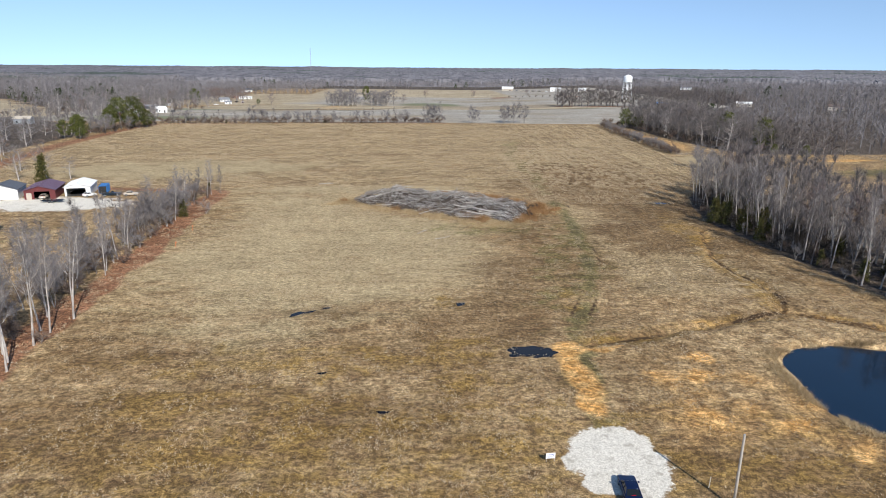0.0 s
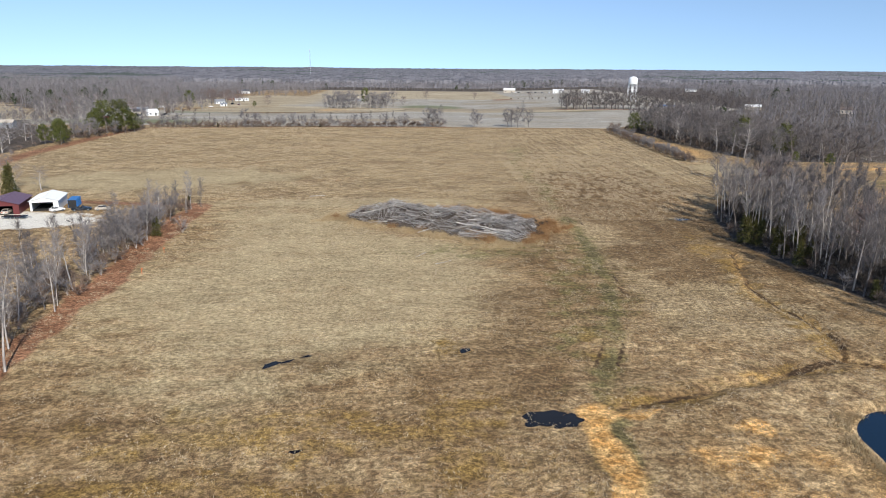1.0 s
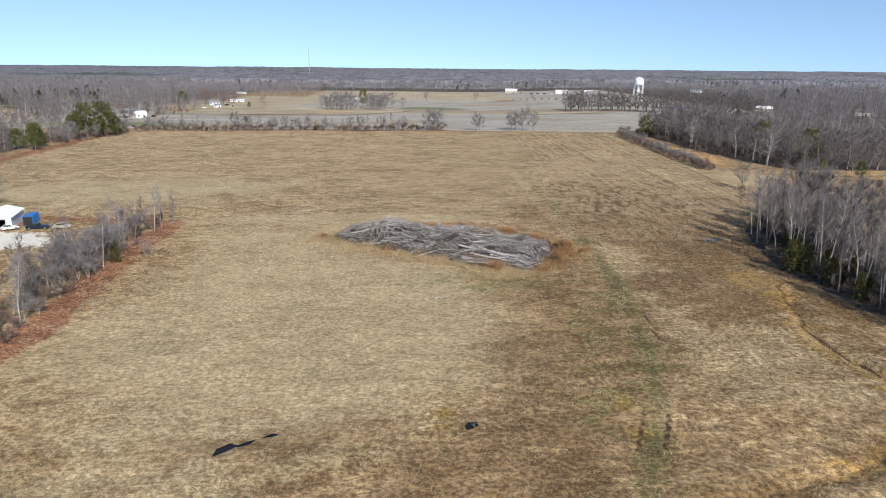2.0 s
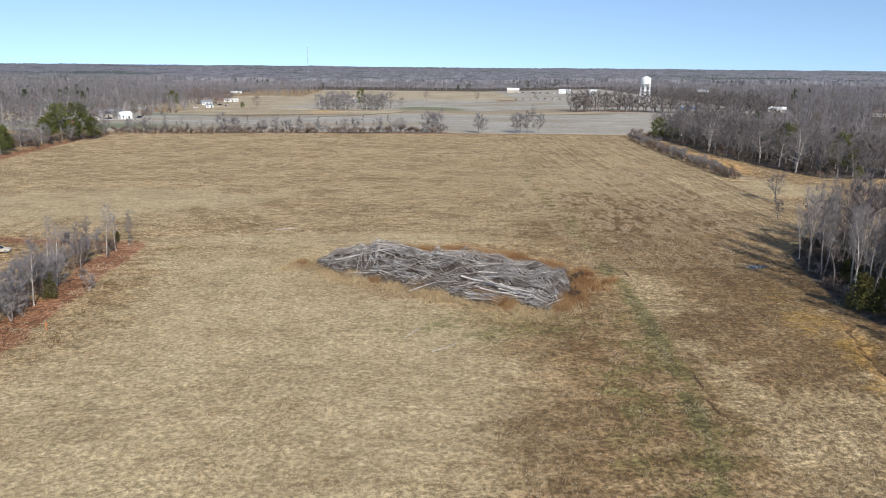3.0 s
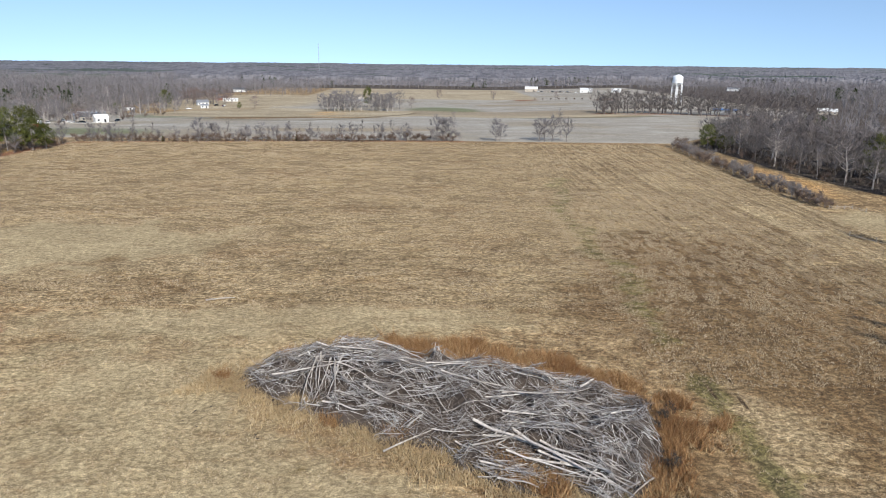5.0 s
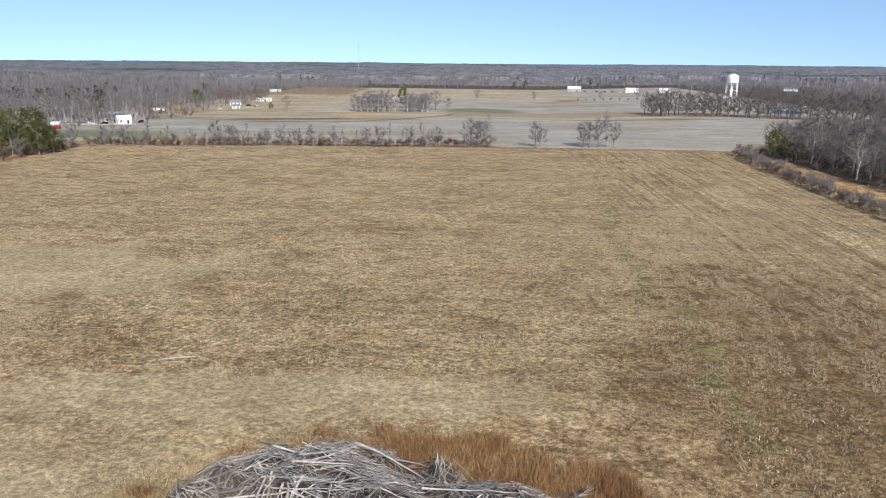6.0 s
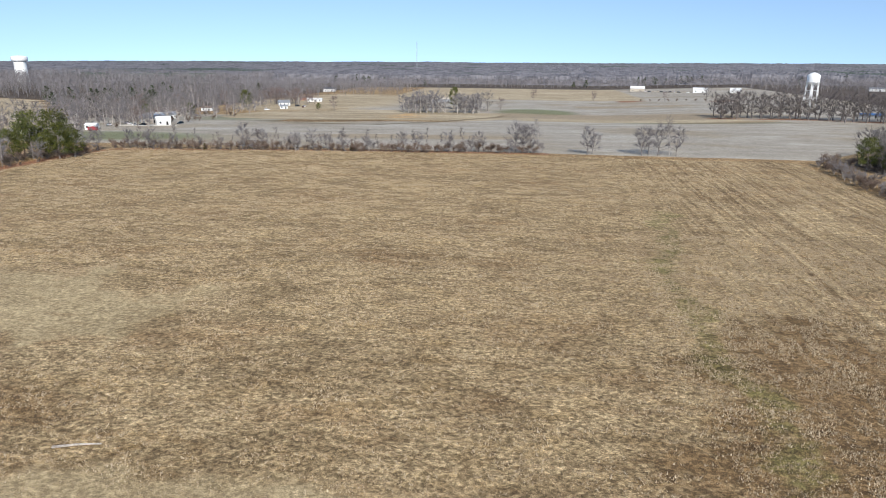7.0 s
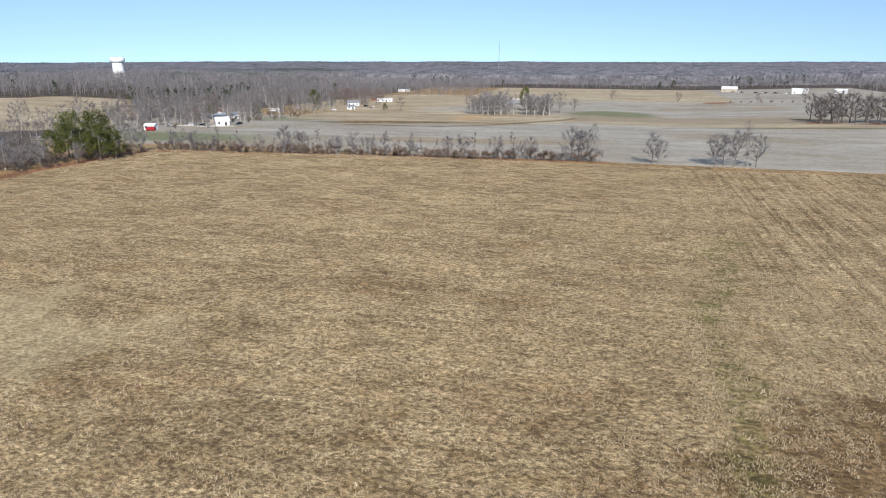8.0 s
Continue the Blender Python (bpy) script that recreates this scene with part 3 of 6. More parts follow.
    rust = np.maximum(rust, 0.5 * blob(x + 40 * w, y + 20 * w2, -60, 74, 40, 16, 0))
    brown = ramp01(blob(x, y + 0.6 * w3, 70, 712, 100, 46, -4, 3), 0.3, 0.6)
    brown = np.maximum(brown, 0.8 * ramp01(blob(x, y + 0.3 * w3, 90, 868, 90, 14, -6), 0.3, 0.6))
    brown = np.maximum(brown, 0.7 * ramp01(blob(x + w3, y + 0.3 * w3, -40, 520, 60, 12, 4), 0.3, 0.7))
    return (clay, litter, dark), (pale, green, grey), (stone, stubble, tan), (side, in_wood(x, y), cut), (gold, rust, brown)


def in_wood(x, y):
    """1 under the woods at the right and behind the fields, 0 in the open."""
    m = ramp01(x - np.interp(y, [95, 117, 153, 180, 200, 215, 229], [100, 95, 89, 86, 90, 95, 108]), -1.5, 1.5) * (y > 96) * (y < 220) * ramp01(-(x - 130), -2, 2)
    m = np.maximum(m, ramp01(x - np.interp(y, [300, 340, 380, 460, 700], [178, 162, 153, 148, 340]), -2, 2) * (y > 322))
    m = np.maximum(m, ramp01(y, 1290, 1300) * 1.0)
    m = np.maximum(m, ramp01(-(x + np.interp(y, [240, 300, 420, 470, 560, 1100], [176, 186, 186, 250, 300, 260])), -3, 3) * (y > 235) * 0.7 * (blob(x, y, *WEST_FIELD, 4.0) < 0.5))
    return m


def build_ground():
    xs = axis(-66, 100, 1.0, -190, 190, 2.8, -4700, 4700, 1.09)
    ys = axis(54, 236, 1.0, 40, 500, 2.8, -700, 4750, 1.07)
    gx, gy = np.meshgrid(xs, ys)
    x, y = gx.ravel(), gy.ravel()
    co = np.stack([x, y, land(x, y)], 1).astype(np.float32)
    nx, ny = len(xs), len(ys)
    i = (np.arange(ny - 1)[:, None] * nx + np.arange(nx - 1)[None, :]).ravel()
    quad = np.stack([i, i + 1, i + nx + 1, i + nx], 1).astype(np.int32)
    me = bpy.data.meshes.new("ground")
    me.vertices.add(len(co))
    me.vertices.foreach_set("co", co.ravel())
    me.loops.add(quad.size)
    me.loops.foreach_set("vertex_index", quad.ravel())
    me.polygons.add(len(quad))
    me.polygons.foreach_set("loop_start", np.arange(0, quad.size, 4, dtype=np.int32))
    me.polygons.foreach_set("loop_total", np.full(len(quad), 4, dtype=np.int32))
    me.update(calc_edges=True)
    for name, triple in zip(("mask_a", "mask_b", "mask_c", "mask_d", "mask_e"), masks(x, y)):
        at = me.attributes.new(name, "FLOAT_COLOR", "POINT")
        at.data.foreach_set("color", np.stack([*triple, np.ones_like(x)], 1).astype(np.float32).ravel())
    me.materials.append(GROUND)
    me.shade_smooth()
    return tagged(new("ground", me), "winter farmland with dead straw grass, stubble rows and bare clay", "ground", kind="structure")


build_ground()


def flat_patch(name, cx, cy, rx, ry, z, material, seed, turn=0.0, power=2.0):
    """A thin sheet of water with an uneven rim."""
    rng = random.Random(seed)
    bm = bmesh.new()
    lobes = [(rng.uniform(0.05, 0.25), rng.uniform(0, 6.3)) for _ in range(5)]
    ring = []
    for i in range(48):
        a = i * math.tau / 48
        r = (abs(math.cos(a)) ** power + abs(math.sin(a)) ** power) ** (-1 / power)
        if power == 2.0:
            r *= 1 + sum(m * math.sin((k + 2) * a + p) for k, (m, p) in enumerate(lobes)) * 0.5
        ring.append(bm.verts.new((r * rx * math.cos(a), r * ry * math.sin(a), 0)))
    bm.faces.new(ring)
    me = bpy.data.meshes.new(name)
    bm.to_mesh(me)
    bm.free()
    me.materials.append(material)
    ob = new(name, me)
    ob.matrix_basis = pose(cx, cy, z, 0, 0, turn)
    return ob


tagged(flat_patch("water", POND[0], POND[1], POND[2] + 4, POND[3] + 3.5, -0.75, WATER, 3, power=4.0), "dark blue still farm pond with grassy banks", "pond", kind="structure")
for i, (px, py, rx, ry, tn) in enumerate(((17.8, 94.8, 2.5, 1.9, 0), (21, 94.2, 2.3, 1.6, 20), (19.4, 95.9, 1.9, 1.0, 0), (-20.8, 111.2, 2.0, 0.7, 40), (-18.6, 112.7, 1.6, 0.65, 30), (-16.0, 114.3, 1.4, 0.45, 10), (-1, 92.5, 1.6, 0.5, 0), (-3.6, 77.3, 0.9, 0.7, 0), (-13, 88.5, 0.7, 0.7, 0), (8.5, 116, 2.2, 0.9, 20), (81, 206, 2.4, 1.5, 0), (-55, 101, 1.6, 0.7, 20), (-57, 106, 0.9, 0.5, 0), (-11, 115.5, 0.8, 0.4, 0))):
    zmax = max(gz(px + dx * rx, py + dy * ry) for dx in (-0.7, 0, 0.7) for dy in (-0.7, 0, 0.7))
    tagged(flat_patch("puddle", px, py, rx, ry, zmax + (0.01 if 15 < px < 22 else -0.012), MUD if px < 60 else WATER, 40 + i, tn), "shallow dark puddle of standing rainwater in the grass", "puddle", group="puddles in the field", kind="structure")


# ---- trees ----
def tube(V, F, pts, radii, sides):
    base = len(V)
    for k, (p, r) in enumerate(zip(pts, radii)):
        d = (pts[min(k + 1, len(pts) - 1)] - pts[max(k - 1, 0)]).normalized()
        u = d.orthogonal().normalized()
        w = d.cross(u)
        for s in range(sides):
            a = s * math.tau / sides
            V.append(p + u * (r * math.cos(a)) + w * (r * math.sin(a)))
    for k in range(len(pts) - 1):
        for s in range(sides):
            t = (s + 1) % sides
            o = base + k * sides
            F.append((o + s, o + t, o + sides + t, o + sides + s))


def spike(T, p, d, length, r, turn=None):
    """A thin three-sided tapering twig; given a turn, a single blade for woods far off."""
    u = d.orthogonal().normalized() * r
    w = d.cross(u)
    if turn is not None:
        q = u * math.cos(turn) + w * math.sin(turn)
        T += [p - q, p + q, p + d * length]
        return
    a, b, c, tip = p + u, p - u * 0.5 + w * 0.87, p - u * 0.5 - w * 0.87, p + d * length
    T += [a, b, tip, b, c, tip, c, a, tip]


def wander(rng, p, d, length, steps, bend, rise):
    pts = [p.copy()]
    d = d.normalized()
    for _ in range(steps):
        d = (d + Vector((rng.gauss(0, bend), rng.gauss(0, bend), rng.gauss(0, bend * 0.6) + rise))).normalized()
        pts.append(pts[-1] + d * (length / steps))
    return pts


def bare_tree(seed, height, spread, radius, limbs, twig_count, first=0.3, rise=0.12, twig_len=1.1, twig_r=0.018, stems=1, lean=0.03, subs=3, sides=4, round_trunk=6, far=False, dome=False):
    """Trunk and limbs as faces, twigs as loose triangles."""
    rng = random.Random(seed)
    V, F, T = [], [], []
    seats = []
    for st in range(stems):
        d0 = Vector((rng.gauss(0, lean), rng.gauss(0, lean), 1))
        if stems > 1:
            a = rng.uniform(0, math.tau)
            d0 = Vector((math.cos(a) * 0.35, math.sin(a) * 0.35, 1))
        top = height * (1 if st == 0 else rng.uniform(0.6, 0.95))
        trunk = wander(rng, Vector((0, 0, -0.3)), d0, top + 0.3, 7, 0.05, 0.03)
        r = radius * (1 if stems == 1 else 0.6)
        rad = [r * (1.15 - 1.08 * k / 7) for k in range(8)]
        tube(V, F, trunk, rad, round_trunk)
        n = max(2, limbs // stems)
        for i in range(n):
            f = first + (0.97 - first) * (i + rng.random()) / n
            k = min(6, int(f * 7))
            p = trunk[k].lerp(trunk[k + 1], f * 7 - k)
            a = i * 2.4 + rng.uniform(-0.5, 0.5)
            out = spread * (1 - 0.75 * ((f - first) / (1 - first)) ** 1.3) * rng.uniform(0.65, 1.1)
            if dome:
                out = spread * (0.45 + 0.55 * math.sin(math.pi * min(1.0, 0.25 + 0.75 * (f - first) / (1 - first)))) * rng.uniform(0.6, 1.1)
            d = Vector((math.cos(a), math.sin(a), rng.uniform(0.1, 0.8) if dome else rng.uniform(0.35, 0.9)))
            limb = wander(rng, p, d, out * 1.25, 4, 0.14, rise)
            lr = max(0.02, rad[k] * rng.uniform(0.35, 0.55))
            tube(V, F, limb, [lr * (1 - 0.21 * q) for q in range(5)], sides)
            seats += [(limb, lr)]
            for _ in range(subs):
                q = rng.randint(1, 3)
                dd = (limb[q + 1] - limb[q]).normalized() + Vector((rng.gauss(0, 0.5), rng.gauss(0, 0.5), rng.gauss(0.1, 0.3)))
                sub = wander(rng, limb[q], dd, out * rng.uniform(0.35, 0.6), 2, 0.18, rise)
                tube(V, F, sub, [lr * 0.4, lr * 0.28, lr * 0.12], 3)
                seats += [(sub, lr * 0.4)] * 2
        seats += [(trunk[5:], rad[6])]
    for _ in range(twig_count):
        pts, lr = rng.choice(seats)
        k = rng.randrange(len(pts) - 1)
        p = pts[k].lerp(pts[k + 1], rng.random())
        d = ((pts[k + 1] - pts[k]).normalized() + Vector((rng.gauss(0, 0.55), rng.gauss(0, 0.55), rng.gauss(0.2, 0.45)))).normalized()
        spike(T, p, d, twig_len * rng.uniform(0.5, 1.4), twig_r * rng.uniform(0.7, 1.5), rng.uniform(0, math.pi) if far else None)
    return V, F, T


def needle_tree(seed, height, spread, radius, clumps, clump_size, first, cone, leaf=0.5, per=26):
    """Trunk and limbs as faces, needle tufts as loose triangles."""
    rng = random.Random(seed)
    V, F, T = [], [], []
    trunk = wander(rng, Vector((0, 0, -0.3)), Vector((rng.gauss(0, 0.03), rng.gauss(0, 0.03), 1)), height * 0.97 + 0.3, 7, 0.03, 0.02)
    tube(V, F, trunk, [radius * (1.1 - 0.14 * k) for k in range(8)], 7)
    for i in range(clumps):
        f = first + (1 - first) * (i + rng.random()) / clumps
        k = min(6, int(f * 7))
        p = trunk[k].lerp(trunk[k + 1], min(1, f * 7 - k))
        g = (f - first) / (1 - first)
        wide = spread * ((1 - g) ** 0.8 if cone else math.sin(math.pi * min(1, 0.22 + 0.74 * g)) ** 0.7)
        a = i * 2.4 + rng.uniform(-0.6, 0.6)
        out = wide * math.sqrt(rng.uniform(0.15, 1.0))
        c = p + Vector((math.cos(a) * out, math.sin(a) * out, rng.uniform(0, 0.4)))
        if not cone and i % 2 == 0:
            tube(V, F, [p - Vector((0, 0, 0.4)), p.lerp(c, 0.5), c], [0.07, 0.05, 0.02], 3)
        for _ in range(per):
            o = Vector((rng.gauss(0, 0.45), rng.gauss(0, 0.45), rng.gauss(0, 0.30))) * clump_size
            d = (o + Vector((0, 0, 0.35)) + Vector((rng.gauss(0, 0.4), rng.gauss(0, 0.4), rng.gauss(0, 0.4)))).normalized()
            u = d.orthogonal().normalized()
            u = (u + d.cross(u) * rng.uniform(-1, 1)).normalized()
            q = c + o
            s = leaf * rng.uniform(0.6, 1.3)
            T += [q - u * s * 0.32, q + u * s * 0.32, q + d * s]
    return V, F, T


PROTOS = {}
BATCHES = {}


def tree_kind(kind, name, variants, label, category, trunk_mat, crown_mat, maker, crown="crown"):
    made = []
    for v in variants:
        V, F, T = maker(*v[0], **v[1])
        quads = np.array([[V[k] for k in (f[0], f[1], f[2], f[0], f[2], f[3])] for f in F], dtype=np.float32).reshape(-1, 3)
        made.append((mesh_of("trunk", V, F, trunk_mat, True), mesh_tris(crown, T, crown_mat), quads, np.array(T, dtype=np.float32).reshape(-1, 3)))
    PROTOS[kind] = (name, made, label, category, crown, trunk_mat, crown_mat)


def plant(kind, x, y, rng, size=1.0, group="", label="", tall=1.0, batch=""):
    """One plant as a thing of its own, or as a piece of a joined batch."""
    name, made, lab, cat, crown, m1, m2 = PROTOS[kind]
    tr, cr, t1, t2 = made[rng.randrange(len(made))]
    s = size * rng.uniform(0.88, 1.12)
    m = pose(x, y, gz(x, y), 0, 0, rng.uniform(0, 360)) @ Matrix.Diagonal((s, s, s * tall * rng.uniform(0.93, 1.07), 1))
    if batch:
        r, o = np.array(m.to_3x3()).T.astype(np.float32), np.array(m.translation, dtype=np.float32)
        for tris, mat in ((t1, m1), (t2, m2)):
            BATCHES.setdefault(batch, {}).setdefault(mat.name, []).append(tris @ r + o)
        return None
    ob = new(name)
    ob.empty_display_size = 0.2
    ob.matrix_basis = m
    tagged(ob, label or lab, cat, group)
    part_mesh("trunk", tr, ob)
    part_mesh(crown, cr, ob)
    return ob


def finish_batch(batch, label, category):
    """Joins the plants of a batch into one object."""
    sets = BATCHES.pop(batch)
    names = sorted(sets)
    tris = [np.concatenate(sets[k]) for k in names]
    me = mesh_tris(batch, np.concatenate(tris), bpy.data.materials[names[0]])
    for k in names[1:]:
        me.materials.append(bpy.data.materials[k])
    me.polygons.foreach_set("material_index", np.concatenate([np.full(len(t) // 3, i, dtype=np.int32) for i, t in enumerate(tris)]))
    return tagged(new(batch, me), label, category, kind="stuff")


tree_kind("slim", "bare_tree", [((100 + i, 15.5, 2.7, 0.15, 20, 600), dict(first=0.34, rise=0.26, twig_len=1.8, twig_r=0.0125, subs=2, sides=3)) for i in range(6)],
          "slender leafless tree with pale grey bark", "tree", PALE_BARK, PALE_TWIG, bare_tree)
tree_kind("slim_dark", "bare_tree", [((130 + i, 14.0, 2.6, 0.16, 20, 760), dict(first=0.3, rise=0.22, twig_len=1.7, twig_r=0.015, subs=2, sides=3)) for i in range(4)],
          "slender leafless tree with grey-brown twigs", "tree", GREY_BARK, GREY_TWIG, bare_tree)
tree_kind("slim_lite", "bare_tree", [((140 + i, 14.5, 2.9, 0.15, 8, 560), dict(far=True, first=0.35, rise=0.2, twig_len=2.1, twig_r=0.018, subs=1, sides=3, round_trunk=3)) for i in range(5)],
          "slender leafless tree with grey-brown twigs", "tree", PALE_BARK, WOOD_TWIG, bare_tree)
tree_kind("broad", "bare_tree", [((160 + i, 14.0, 4.8, 0.34, 26, 900), dict(dome=True, first=0.22, rise=0.08, twig_len=2.4, twig_r=0.026, subs=1, sides=3)) for i in range(5)],
          "broad leafless tree with grey-brown crown", "tree", GREY_BARK, GREY_TWIG, bare_tree)
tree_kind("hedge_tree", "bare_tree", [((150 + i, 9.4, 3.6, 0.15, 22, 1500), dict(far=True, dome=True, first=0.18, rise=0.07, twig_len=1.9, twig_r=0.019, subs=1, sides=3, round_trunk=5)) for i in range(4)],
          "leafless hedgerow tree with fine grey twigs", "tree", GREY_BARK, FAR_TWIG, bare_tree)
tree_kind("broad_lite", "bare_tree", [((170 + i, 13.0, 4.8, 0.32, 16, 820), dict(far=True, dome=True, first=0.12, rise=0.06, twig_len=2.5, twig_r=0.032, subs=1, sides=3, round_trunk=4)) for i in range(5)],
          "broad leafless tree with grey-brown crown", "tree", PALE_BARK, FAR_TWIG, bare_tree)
tree_kind("broad_wood", "bare_tree", [((170 + i, 14.0, 4.8, 0.32, 18, 1000), dict(far=True, dome=True, first=0.14, rise=0.07, twig_len=2.5, twig_r=0.034, subs=1, sides=3, round_trunk=4)) for i in range(4)],
          "broad leafless tree with dark grey-brown crown", "tree", GREY_BARK, WOOD_TWIG, bare_tree)
tree_kind("broad_red", "bare_tree", [((180 + i, 12.0, 5.0, 0.26, 18, 900), dict(far=True, dome=True, first=0.18, rise=0.06, twig_len=2.3, twig_r=0.03, subs=1, sides=3)) for i in range(2)],
          "round leafless tree with reddish twigs", "tree", GREY_BARK, RED_TWIG, bare_tree)
tree_kind("broad_pale", "bare_tree", [((190 + i, 16.0, 6.2, 0.42, 22, 700), dict(dome=True, first=0.25, rise=0.06, twig_len=2.4, twig_r=0.028, subs=2, sides=3)) for i in range(3)],
          "large leafless tree with whitish spreading limbs", "tree", PALE_BARK, GREY_TWIG, bare_tree)
tree_kind("bush", "bush", [((200 + i, 3.4, 1.8, 0.06, 8, 380), dict(far=True, first=0.10, rise=0.08, twig_len=1.5, twig_r=0.028, stems=5, subs=1, sides=3, round_trunk=3)) for i in range(5)],
          "tangled leafless bush with grey-brown twigs", "bush", GREY_BARK, BUSH_TWIG, bare_tree)
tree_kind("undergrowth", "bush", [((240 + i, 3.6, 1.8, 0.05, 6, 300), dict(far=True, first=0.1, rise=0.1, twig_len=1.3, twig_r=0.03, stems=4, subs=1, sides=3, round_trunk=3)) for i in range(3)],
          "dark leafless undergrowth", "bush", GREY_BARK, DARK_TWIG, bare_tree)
tree_kind("bush_pale", "bush", [((220 + i, 5.0, 2.2, 0.07, 8, 420), dict(far=True, first=0.2, rise=0.14, twig_len=1.5, twig_r=0.026, stems=5, subs=1, sides=3, round_trunk=3)) for i in range(4)],
          "leafless thicket bush with pale twigs", "bush", PALE_BARK, PALE_TWIG, bare_tree)
tree_kind("pine", "pine_tree", [((300 + i, 16.0, 5.6, 0.3, 40, 1.45), dict(first=0.22, cone=False, leaf=0.5, per=105)) for i in range(4)],
          "green pine with a broad rounded crown", "tree", GREY_BARK, PINE_LEAF, needle_tree)
tree_kind("cedar", "cedar_tree", [((320 + i, 7.0, 1.8, 0.12, 70, 0.8), dict(first=0.04, cone=True, leaf=0.45, per=22)) for i in range(3)],
          "olive-green cedar of conical shape", "tree", GREY_BARK, CEDAR_LEAF, needle_tree)

rng = random.Random(5)
# the row at the field's left edge
for x, y, s, kind in ((-59, 90, 1.0, "slim"), (-60.5, 93, 0.95, "slim"), (-63, 96, 0.9, "slim"), (-60, 99, 1.0, "slim"), (-60, 104, 1.05, "slim"), (-62, 105, 1.0, "slim"), (-59, 110, 1.0, "slim"),
                      (-64, 134, 0.72, "slim"), (-65, 137, 0.6, "slim"), (-67, 140, 0.6, "slim"), (-66, 151, 0.62, "slim"), (-69, 156, 0.6, "slim"), (-69, 164, 0.7, "slim_dark"), (-66, 183, 0.7, "slim"), (-68, 190, 0.6, "slim_dark"),
                      (-67, 193, 0.7, "slim"), (-67, 203, 0.6, "slim_dark"), (-66, 213, 0.7, "slim"), (-66, 218, 0.6, "slim"), (-64, 221, 0.5, "slim_dark"), (-65, 88, 0.95, "slim"), (-66, 101, 0.9, "slim"), (-64, 111, 0.85, "slim"), (-63, 118, 0.8, "slim"), (-66, 126, 0.7, "slim"), (-66, 145, 0.75, "slim"), (-70, 170, 0.7, "slim_dark"), (-69, 176, 0.75, "slim"), (-71, 198, 0.7, "slim"), (-70, 208, 0.65, "slim_dark"), (-61, 84, 1.0, "slim"), (-58, 79, 1.0, "slim"), (-63, 78, 0.9, "slim")):
    plant(kind, x, y, rng, s * 1.18, "trees along the field edge")
for i in range(26):
    plant("slim_lite", -70 - 9 * rng.random(), 74 + 100 * rng.random(), rng, rng.uniform(0.5, 0.85), batch="edge_thicket")
for i in range(120):
    y = 72 + 150 * rng.random()
    plant("bush" if rng.random() < 0.7 else "bush_pale", -69 - 0.015 * (y - 100) + rng.gauss(0, 3.4), y, rng, rng.uniform(0.5, 1.0), batch="edge_thicket")
for i in range(20):
    plant("hedge_tree", -70 + rng.gauss(0, 2.5), 118 + 84 * rng.random(), rng, rng.uniform(0.55, 0.85), batch="edge_thicket")
finish_batch("edge_thicket", "brown leafless undergrowth along the field edge", "hedge")
plant("broad_pale", -82, 138, rng, 0.65, "trees along the field edge")
plant("broad", -78, 150, rng, 0.5, "trees along the field edge")
for i in range(50):
    y = 76 + 145 * i / 50 + rng.uniform(-1, 1)
    plant(rng.choice(("bush", "bush_pale")), -67 + rng.uniform(-6, 3.5) - 0.015 * (y - 100), y, rng, rng.uniform(0.7, 1.25), "bushes along the field edge")
for x, y, s in ((-65, 187, 0.7), (-131, 238, 1.2), (-69, 226, 0.4)):
    plant("cedar", x, y, rng, s)


def scatter(x0, x1, y0, y1, gap, rng, tries=12000):
    """Places at least gap apart."""
    cells, out = {}, []
    for _ in range(tries):
        x, y = rng.uniform(x0, x1), rng.uniform(y0, y1)
        i, j = int(x // gap), int(y // gap)
        if any((x - a) ** 2 + (y - b) ** 2 < gap * gap for di in (-1, 0, 1) for dj in (-1, 0, 1) for a, b in cells.get((i + di, j + dj), ())):
            continue
        cells.setdefault((i, j), []).append((x, y))
        out.append((x, y))
    return out


# the wood at the right of the field
rng = random.Random(8)
wood_edge = lambda y: float(np.interp(y, [95, 117, 153, 180, 200, 215, 229], [100, 95, 89, 86, 90, 95, 108]))
for x, y in scatter(84, 190, 100, 226, 3.3, rng):
    deep = x - wood_edge(y)
    if deep < 0.5 or deep > 36 or (y > 212 and deep > 16) or x > 0.80 * y + 18 or (deep > 25 and rng.random() < 0.45):
        continue
    r = rng.random()
    if deep > 11:
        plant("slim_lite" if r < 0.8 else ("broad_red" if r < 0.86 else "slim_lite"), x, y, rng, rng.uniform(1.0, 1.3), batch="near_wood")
    elif r < 0.10:
        plant("cedar", x, y, rng, rng.uniform(0.7, 1.2), "trees of the near wood")
    else:
        plant("slim" if r < 0.62 else "slim_dark", x, y, rng, rng.uniform(0.92, 1.22), "trees of the near wood")
for i in range(34):
    y = 105 + 120 * i / 34
    plant("bush" if rng.random() < 0.6 else "bush_pale", wood_edge(y) + rng.uniform(0.5, 5), y, rng, rng.uniform(0.4, 0.8), "bushes at the edge of the near wood")
# dark understory; its colour also carries the shade between the trunks
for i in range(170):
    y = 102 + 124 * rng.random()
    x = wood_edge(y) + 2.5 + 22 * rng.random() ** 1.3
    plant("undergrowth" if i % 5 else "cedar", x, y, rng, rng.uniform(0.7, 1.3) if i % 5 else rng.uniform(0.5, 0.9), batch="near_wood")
finish_batch("near_wood", "inner trees of the leafless near wood", "woods")
plant("broad", 125, 277, rng, 0.72, label="dark leafless tree standing at the wood's corner")
plant("broad", 112, 252, rng, 0.4)
plant("broad_pale", 132, 238, rng, 0.7)

